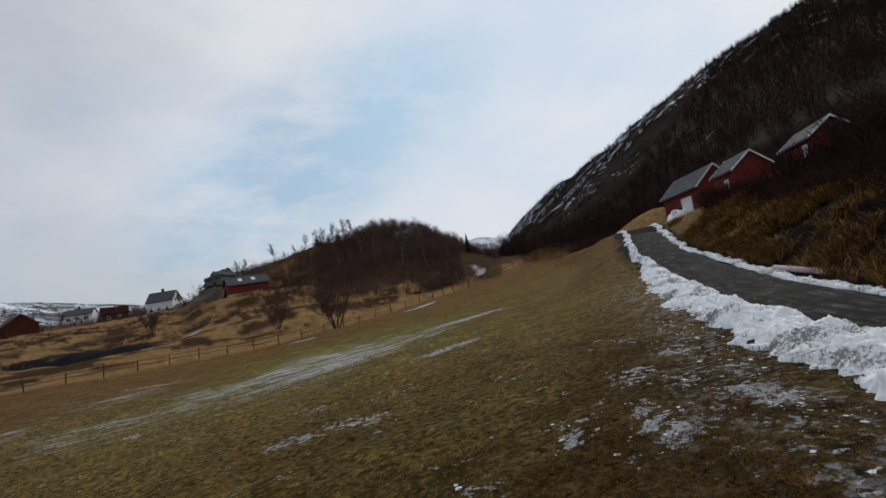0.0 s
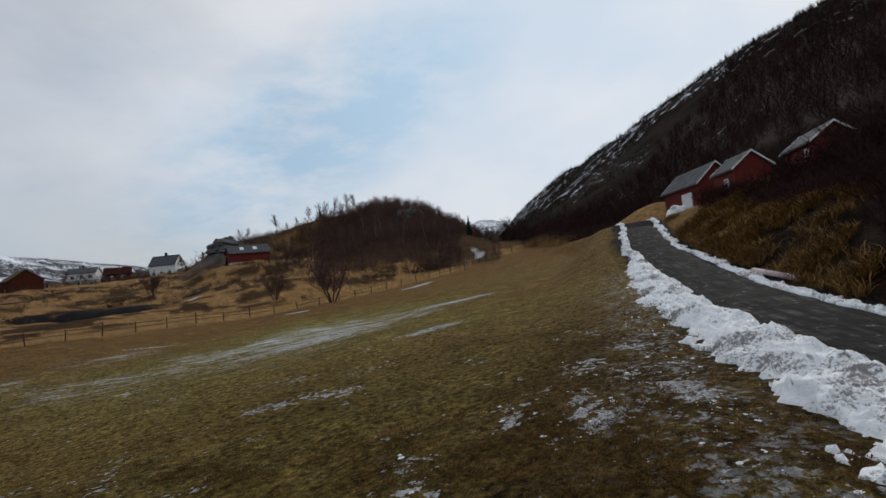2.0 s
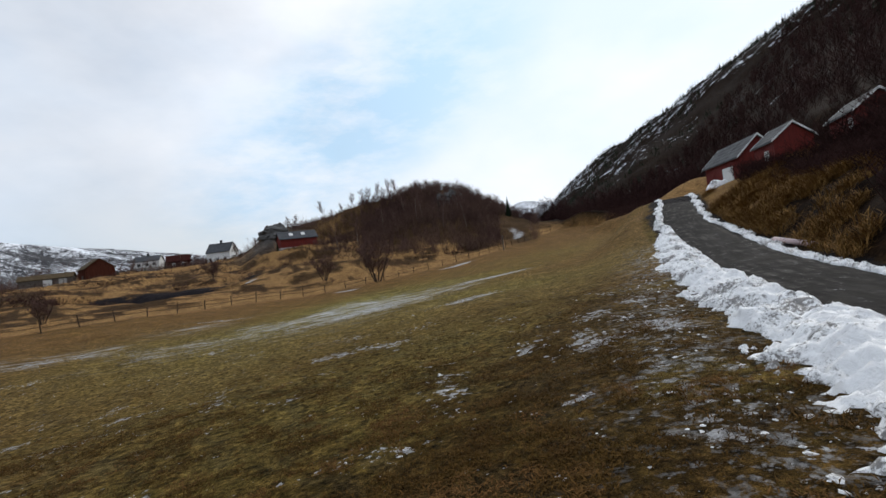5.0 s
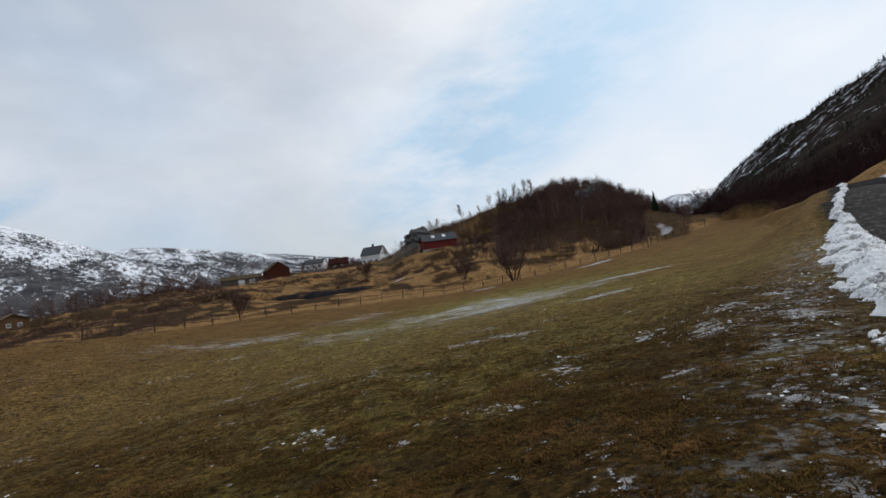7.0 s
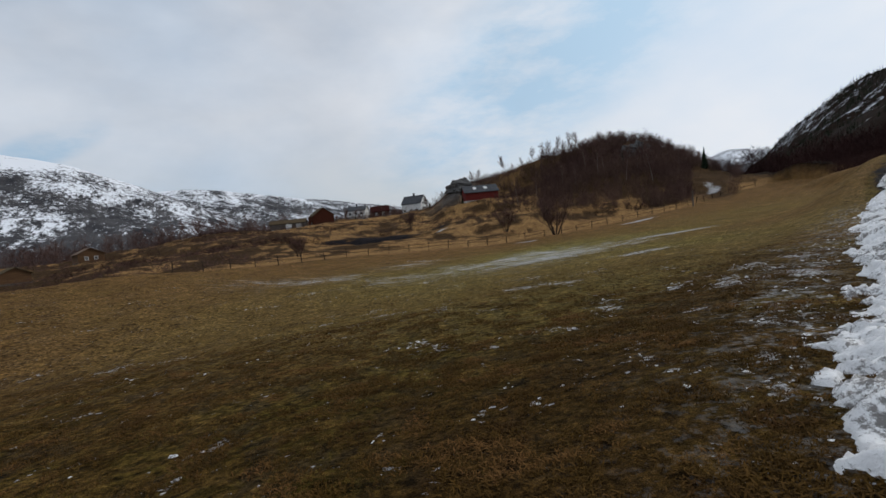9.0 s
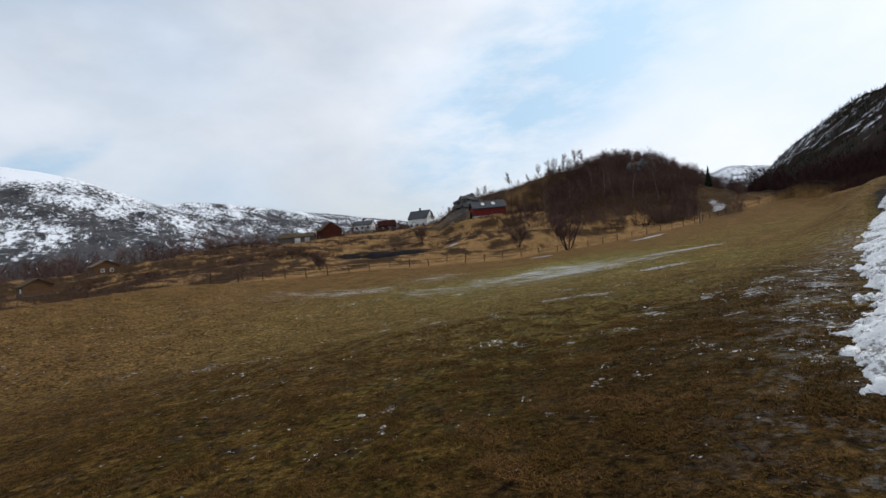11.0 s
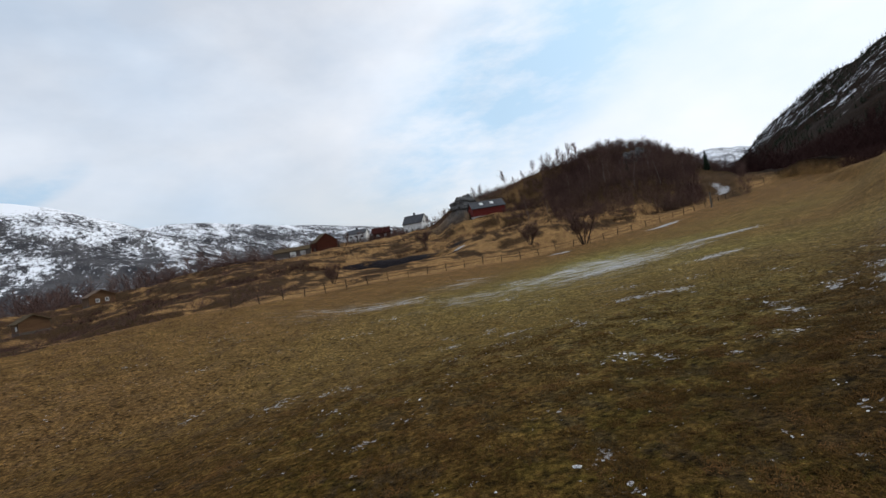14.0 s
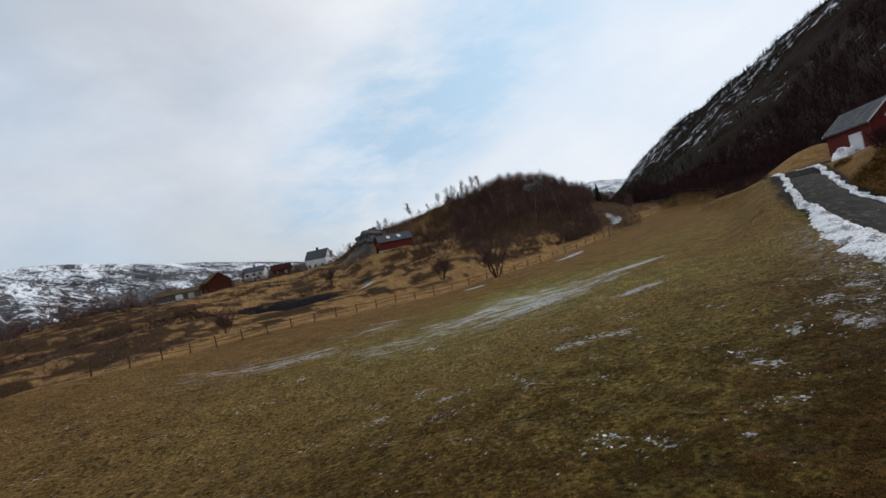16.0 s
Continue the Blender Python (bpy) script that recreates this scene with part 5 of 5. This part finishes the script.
scatter("brush", "dark thicket on the bank above the pipe", "brush", FAR_BUSH, spots(560, 26, 52, 100, 14, 46, lambda x, y, r, az: (road_near(x, y)[0] > 3.9 + 3.0 * step(15, 20, y)) & (road_near(x, y)[0] < 12) & (y < 28 + 3 * noise2(x * 0.2, y * 0.2, 5)), (1.0, 2.3), 3), M_TWIG_SHADE)
scatter("brush", "dark brush where the field meets the mountain", "brush", FAR_BUSH, spots(90, 30, 39.5, 45.5, 92, 104, None, (1.6, 3.2), 3), M_TWIG_SHADE)
scatter("brush", "low dark brush beside the bare knob", "brush", FAR_BUSH, spots(90, 31, 41.5, 46.2, 80, 90, None, (1.2, 2.4), 3), M_TWIG_SHADE)
scatter("brush", "tangled bare brushwood above the road bank", "brush", FAR_BUSH, spots(340, 21, 36, 100, 20, 66, bank_keep, (1.4, 3.0), 3), M_TWIG_SHADE)


def rough_keep(x, y, r, az):
    rf = np.interp(az, AZ_F, R_FENCE)
    n = noise2(x * 0.045, y * 0.045, 33) + 0.5 * noise2(x * 0.12, y * 0.12, 34)
    return (r > rf + 9) & (n > np.where(az < -20, -0.15, 0.12)) & ~near_building(x, y)


scatter("brush", "bare bushes and rough growth on the slope below the hamlet", "brush", FAR_BUSH_LOW, spots(1100, 22, -60, 18, 56, 200, rough_keep, (0.6, 2.2), 3), M_TWIG)
scatter("brush", "low tangled growth on the rough slope", "brush", FAR_BUSH_LOW, spots(600, 28, -60, -20, 50, 130, rough_keep, (0.7, 2.0), 3), M_TWIG)
scatter("wood", "bare trees in the hollow beyond the rough slope", "wood", FAR_TREE, spots(420, 23, -60, -24, 170, 320, None, (7.0, 12.0), 4), M_TWIG)
scatter("wood", "bare trees behind the hamlet", "wood", FAR_TREE, spots(170, 24, -26, 2, 205, 250, lambda x, y, r, az: ~near_building(x, y), (5.0, 9.5), 4), M_TWIG)
scatter("brush", "scrub on the rocky ridge behind the red barn", "brush", FAR_BUSH_LOW, spots(200, 29, -1, 17, 140, 176, lambda x, y, r, az: ~near_building(x, y), (1.2, 2.8), 3), M_TWIG)
scatter("brush", "garden bushes and thicket round the hamlet houses", "brush", FAR_BUSH_LOW, spots(380, 27, -24, 9, 120, 222, lambda x, y, r, az: (r > np.interp(az, [-24, 0, 9], [178, 178, 122])) & ~near_building(x, y), (2.0, 4.4), 3), M_TWIG)
scatter("wood", "tall bare trees along the brow below the hamlet", "wood", FAR_TREE, spots(46, 33, -43, -21, 174, 204, lambda x, y, r, az: ~near_building(x, y), (4.0, 11.0), 4), M_TWIG)
scatter("brush", "bare scrub on the slope between the red barn and the knoll", "brush", FAR_BUSH_LOW, spots(420, 34, 6, 21, 96, 170, lambda x, y, r, az: (noise2(x * 0.09, y * 0.09, 36) > -0.35) & (r > np.interp(az, [6, 10, 21], [140, 104, 96])) & ~near_building(x, y), (1.2, 3.0), 3), M_TWIG)
scatter("wood", "slender bare trees on the lower side of the knoll", "wood", FAR_TREE, spots(520, 38, 13, 29.3, 78, 135, lambda x, y, r, az: (r > np.interp(az, AZ_F, R_FENCE) + 17 + 5 * noise2(x * 0.12, y * 0.12, 39)) & ~near_building(x, y), (2.0, 4.4), 4), M_TWIG)
HEDGES = [(-5.5, 199.8, 4.5, 1.2), (-23, 208.5, 6.0, 1.4), (-33.0, 216.0, 6.0, 2.0), (-40.0, 200.0, 3.0, 3.0), (2.0, 194.0, 4.0, 1.5)]
scatter("brush", "dark hedges and shrubs at the foot of the hamlet houses", "brush", FAR_BUSH_LOW, spots(260, 39, -17, 2, 186, 224, lambda x, y, r, az: np.max([gauss(x, y, *q) for q in HEDGES], axis=0) > 0.4, (1.2, 2.6), 3), M_TWIG_SHADE)
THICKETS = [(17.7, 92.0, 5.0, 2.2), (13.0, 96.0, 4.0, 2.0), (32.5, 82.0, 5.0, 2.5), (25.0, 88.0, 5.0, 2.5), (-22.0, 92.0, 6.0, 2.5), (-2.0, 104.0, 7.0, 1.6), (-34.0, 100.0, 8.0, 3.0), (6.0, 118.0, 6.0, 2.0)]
scatter("brush", "dark tangled thickets on the slope between the fence and the houses", "brush", FAR_BUSH_LOW, spots(520, 35, -32, 26, 70, 125, lambda x, y, r, az: np.max([gauss(x, y, *q) for q in THICKETS], axis=0) > 0.35 + 0.3 * noise2(x * 0.4, y * 0.4, 37), (1.0, 2.6), 3), M_TWIG_SHADE)
scatter("brush", "dark dense shrubs on the earth cut below the hamlet", "brush", FAR_BUSH_LOW, spots(420, 32, -40, 6, 84, 190, lambda x, y, r, az: (noise2(x * 0.06, y * 0.10, 35) > 0.15) & ~near_building(x, y), (1.0, 2.6), 3), M_TWIG_SHADE)


# ---- fence along the far side of the field ----
def fence_line():
    az = np.r_[np.arange(-30, 36, 0.5)]
    r = np.interp(az, AZ_F, R_FENCE) + 0.6
    x, y = CX + r * np.sin(np.radians(az)), CY + r * np.cos(np.radians(az))
    return np.stack([x, y], 1)


M_FENCE = simple("dark_weathered_rails", (0.035, 0.024, 0.018), (0.085, 0.060, 0.045), 1.2, 0.9, 0.3)


def build_fence():
    L = fence_line()
    seg = np.r_[0, np.cumsum(np.linalg.norm(np.diff(L, axis=0), axis=1))]
    u = np.arange(0, seg[-1], 2.6)
    X, Y = np.interp(u, seg, L[:, 0]), np.interp(u, seg, L[:, 1])
    Z = height(X, Y)
    root = empty("fence", pose(X[0], Y[0], Z[0]), "low weathered wooden fence along the edge of the field", "fence")
    inv = root.matrix_basis.inverted()
    V, F = [], []
    limb(V, F, (0, 0, -0.3), (0, 0, 1.05), 0.052, 0.044, 6)
    F.append(tuple(range(6, 12)))
    post = mesh_of("post", V, F, M_FENCE)
    rng = random.Random(8)
    tops = []
    for x, y, z in zip(X, Y, Z):
        ob = new("post", post)
        ob.parent = root
        ob.matrix_basis = inv @ pose(x, y, z, rng.uniform(-7, 7), rng.uniform(-7, 7), rng.uniform(0, 360)) @ Matrix.Diagonal((1, 1, rng.uniform(0.8, 1.1), 1))
    rail_v, rail_f = [], []
    limb(rail_v, rail_f, (0, 0, 0), (1, 0, 0), 0.026, 0.022, 5)
    rail = mesh_of("rail", rail_v, rail_f, M_FENCE)
    for k in range(len(X) - 1):
        for h in (0.45, 0.82):
            if rng.random() < 0.12:
                continue
            a = Vector((X[k], Y[k], Z[k] + h + rng.uniform(-0.06, 0.06)))
            b = Vector((X[k + 1], Y[k + 1], Z[k + 1] + h + rng.uniform(-0.06, 0.06)))
            ob = new("rail", rail)
            ob.parent = root
            q = (b - a).to_track_quat("X", "Z").to_matrix().to_4x4()
            ob.matrix_basis = inv @ Matrix.Translation(a) @ q @ Matrix.Diagonal(((b - a).length, 1, 1, 1))


build_fence()

# a taller post where the fence turns
_V, _F = [], []
limb(_V, _F, (0, 0, -0.4), (0.04, 0, 2.3), 0.10, 0.075, 8)
_F.append(tuple(range(8, 16)))
_ob = new("pole", mesh_of("pole", _V, _F, M_GREYWOOD))
_ob.matrix_basis = pose(40.2, 72.0, zat(40.2, 72.0))
tagged(_ob, "short weathered wooden pole beside the fence", "pole")


# ---- the pipe lying on the uphill verge ----
def tube(V, F, a, b, ro, ri, n=24):
    a, b = Vector(a), Vector(b)
    m = (b - a).to_track_quat("Z", "Y").to_matrix()
    k = len(V)
    for p, r in ((a, ro), (b, ro), (b, ri), (a, ri)):
        for s in range(n):
            t = 2 * math.pi * s / n
            V.append(p + m @ Vector((r * math.cos(t), r * math.sin(t), 0)))
    for q in range(4):
        for s in range(n):
            F.append((k + q * n + s, k + q * n + (s + 1) % n, k + ((q + 1) % 4) * n + (s + 1) % n, k + ((q + 1) % 4) * n + s))


M_PIPE = simple("faded_pink_plastic", (0.42, 0.30, 0.30), (0.58, 0.46, 0.46), 1.5, 0.55)
_V, _F = [], []
_a, _b = Vector((28.3, 23.0, 0)), Vector((26.0, 19.9, 0))
_a.z, _b.z = zat(_a.x, _a.y) + 0.12, zat(_b.x, _b.y) + 0.12
tube(_V, _F, _a, _b, 0.13, 0.115)
tagged(new("pipe", np_mesh("pipe", _V, _F, M_PIPE)), "pale pink plastic drain pipe lying on the verge", "pipe")

# ---- heap of snow before the barn door ----
def blob(name, label, x, y, sx, sy, sz, seed, mat, category, n=28):
    V, F = [], []
    for i in range(n + 1):
        for j in range(n):
            u, t = i / n * math.pi * 0.62, 2 * math.pi * j / n
            d = Vector((math.sin(u) * math.cos(t), math.sin(u) * math.sin(t), math.cos(u)))
            k = 1 + 0.22 * noise.noise(d * 1.7 + Vector((seed, 0, 0))) + 0.10 * noise.noise(d * 5 + Vector((seed, 3, 0)))
            V.append((d.x * sx * k, d.y * sy * k, d.z * sz * k))
    for i in range(n):
        for j in range(n):
            F.append((i * n + j, (i + 1) * n + j, (i + 1) * n + (j + 1) % n, i * n + (j + 1) % n))
    ob = new(name, np_mesh(name, V, F, mat))
    ob.matrix_basis = pose(x, y, zat(x, y) - 0.05)
    return tagged(ob, label, category)


blob("snow_heap", "rounded heap of shovelled snow before the barn door", 57.9, 48.6, 1.5, 1.2, 1.6, 2.0, M_SNOW, "snow heap")



def rock_outcrop(label, x, y, sx, sy, sz, seed, sink=0.3):
    """A broken hump of bedrock: a dome with stepped, faceted faces."""
    n, m = 30, 44
    V, F = [], []
    for i in range(n + 1):
        for j in range(m):
            u, t = i / n * math.pi * 0.56, 2 * math.pi * j / m
            d = Vector((math.sin(u) * math.cos(t), math.sin(u) * math.sin(t), math.cos(u)))
            k = 1 + 0.30 * noise.noise(d * 1.9 + Vector((seed, 0, 0))) + 0.16 * noise.cell(d * 3.5 + Vector((seed, 2, 0))) + 0.06 * noise.noise(d * 9 + Vector((0, seed, 0)))
            V.append((d.x * sx * k, d.y * sy * k, d.z * sz * k))
    for i in range(n):
        for j in range(m):
            F.append((i * m + j, (i + 1) * m + j, (i + 1) * m + (j + 1) % m, i * m + (j + 1) % m))
    ob = new("rock_outcrop", np_mesh("rock_outcrop", V, F, M_ROCK, False))
    ob.matrix_basis = pose(x, y, zat(x, y) - sink * sz)
    return tagged(ob, label, "rock")


M_ROCK = simple("grey_bedrock", (0.07, 0.068, 0.066), (0.19, 0.185, 0.18), 0.5, 0.92, 0.5, fine=3.0)
rock_outcrop("grey broken rock hump behind the red barn", 10.4, 153.4, 4.4, 3.6, 3.2, 3.0, 0.55)
rock_outcrop("grey boulder ledge on top of the wooded knoll", *polar(23.6, 131), 4.5, 3.0, 3.4, 14.0)
for az_, r_, s_ in ((-3.4, 196, 0.42), (-5.2, 200, 0.36), (-8.2, 208, 0.45), (-12.2, 196, 0.5), (3.4, 128, 0.34), (7.6, 132, 0.3), (-0.8, 176, 0.32)):
    put_tree("juniper", "low dark evergreen beside the hamlet buildings", SPRUCE_PARTS, *polar(az_, r_), s_, az_ * 37, "dark evergreens of the hamlet")

# ---- grass ----
M_BLADE = Mat("grass_blades", 0.9)
M_BLADE.color(M_BLADE.mix(1.0, M_BLADE.ramp(M_BLADE.noise(0.9, 5.0, 0.6), [(0.3, (0.058, 0.029, 0.010)), (0.5, (0.066, 0.036, 0.009)), (0.7, (0.145, 0.072, 0.026))]), M_BLADE.island(0.5, 1.5), "MULTIPLY"))
M_STRAW = Mat("dry_straw", 0.9)
M_STRAW.color(M_STRAW.mix(1.0, M_STRAW.ramp(M_STRAW.noise(1.6, 5.0, 0.7), [(0.3, (0.10, 0.048, 0.014)), (0.7, (0.27, 0.155, 0.052))]), M_STRAW.island(0.45, 1.5), "MULTIPLY"))


def blades(x, y, z, length, width, lean, rng):
    """One bent blade (two triangles as a kite) a place."""
    n = len(x)
    t = rng.uniform(0, 6.283, n)
    lx, ly = np.cos(t), np.sin(t)
    h = length * (1 - 0.5 * lean)
    tip = np.stack([x + lx * length * lean, y + ly * length * lean, z + h], 1)
    mid = np.stack([x + lx * length * lean * 0.3, y + ly * length * lean * 0.3, z + h * 0.62], 1)
    side = np.stack([-ly * width, lx * width, 0 * x], 1)
    root = np.stack([x, y, z - 0.01], 1)
    V = np.stack([root, mid + side, tip, mid - side], 1).reshape(-1, 3)
    return V, np.arange(4 * n).reshape(-1, 4)


def field_grass():
    rng = np.random.RandomState(17)
    n = 480000
    # denser where the camera passes low
    r = 1.5 + 17 * rng.rand(n)
    a = np.radians(rng.uniform(-75, 80, n))
    cx, cy = np.array([[-1.5, 3.5], [1.5, 2.5], [4.5, 5.0], [5.5, 9.5]])[rng.randint(0, 4, n)].T
    x, y = cx + r * np.sin(a), cy + r * np.cos(a)
    clump = fbm(x * 2.2, y * 2.2, 77, 3)
    ok = clump > rng.uniform(-0.5, 0.9, n)
    x, y, clump = x[ok], y[ok], clump[ok]
    d, _, _ = road_near(x, y)
    ok = d < -3.0
    x, y, clump = x[ok], y[ok], clump[ok]
    z = height(x, y)
    ln = (0.025 + 0.055 * rng.rand(len(x))) * (1 + 0.5 * np.clip(clump, 0, 1))
    V, F = blades(x, y, z, ln, 0.004 + 0.006 * rng.rand(len(x)), rng.uniform(0.8, 1.5, len(x)), rng)
    ob = new("grass", np_mesh("grass", V, F, M_BLADE.m, False))
    tagged(ob, "short matted winter grass of the field", "grass", kind="stuff")


field_grass()


def bank_grass():
    rng = np.random.RandomState(23)
    n = 20000
    i = rng.uniform(70, 232, n)
    k = i.astype(int)
    t = np.gradient(ROAD_L[:, :2], axis=0)
    t /= np.linalg.norm(t, axis=1)[:, None]
    off = rng.uniform(2.5, 13.0, n)
    x, y = ROAD_L[k, 0] + t[k, 1] * off + rng.uniform(-0.3, 0.3, n), ROAD_L[k, 1] - t[k, 0] * off + rng.uniform(-0.3, 0.3, n)
    keep = fbm(x * 0.35, y * 0.35, 91, 3) + 0.5 * fbm(x * 1.3, y * 1.3, 92, 2) > rng.uniform(-0.6, 0.5, n) + 0.05 * (off - 6) + 1.5 * step(20, 15, y) + 1.2 * step(36, 40, y)
    x, y = x[keep], y[keep]
    per = 16
    x, y = np.repeat(x, per) + rng.normal(0, 0.10, len(x) * per), np.repeat(y, per) + rng.normal(0, 0.10, len(y) * per)
    z = height(x, y)
    V, F = blades(x, y, z, rng.uniform(0.35, 1.0, len(x)), rng.uniform(0.009, 0.020, len(x)), rng.uniform(0.45, 1.1, len(x)), rng)
    tagged(new("dry_grass", np_mesh("dry_grass", V, F, M_STRAW.m, False)), "long yellowed grass hanging over the road bank", "grass", kind="stuff")


bank_grass()


def snow_crumbs():
    """Small lumps of old snow lying on the grass."""
    rng = np.random.RandomState(37)
    V0, F0 = [], []
    for i in range(4):
        for j in range(7):
            u, t = i / 3 * 1.5, 2 * math.pi * j / 7
            V0.append((math.sin(u) * math.cos(t), math.sin(u) * math.sin(t), math.cos(u)))
    for i in range(3):
        for j in range(7):
            F0.append((i * 7 + j, (i + 1) * 7 + j, (i + 1) * 7 + (j + 1) % 7, i * 7 + (j + 1) % 7))
    V0, F0 = np.array(V0), np.array(F0)
    spots_ = []
    for cx, cy, lx, ly, turn, n in SNOW_SPOTS:
        c, s = math.cos(radians(turn)), math.sin(radians(turn))
        u, v = rng.normal(0, lx, n), rng.normal(0, ly, n)
        for a, b in zip(u, v):
            spots_.append((cx + a * c - b * s, cy + a * s + b * c))
    P = np.array(spots_)
    Z = height(P[:, 0], P[:, 1])
    VV, FF = [], []
    for q, (p, z) in enumerate(zip(P, Z)):
        s = 0.008 + 0.034 * rng.rand() ** 4
        jit = 1 + 0.25 * rng.normal(0, 1, (len(V0), 1))
        w = V0 * jit * (s * rng.uniform(0.8, 1.8), s * rng.uniform(0.8, 1.8), s * 0.4)
        VV.append(w + (p[0], p[1], z))
        FF.append(F0 + q * len(V0))
    ob = new("snow_crumbs", np_mesh("snow_crumbs", np.vstack(VV), np.vstack(FF), M_SNOW))
    tagged(ob, "scattered crumbs and lumps of old snow on the grass", "snow", kind="stuff")


SNOW_SPOTS = [(rx, ry, lx * 0.8, ly * 0.8, 0, 3 + int(30 * lx * ly)) for rx, ry, lx, ly in REMNANTS_NEAR + REMNANTS_ROADSIDE]
SNOW_SPOTS += [(9.6, 10.6, 1.6, 0.5, 50, 90), (12.4, 14.6, 1.8, 0.5, 50, 90), (15.6, 18.2, 2.0, 0.5, 50, 80), (7.4, 8.0, 0.9, 0.5, 50, 50), (6.0, 11.0, 4.0, 3.5, 0, 50)]
snow_crumbs()
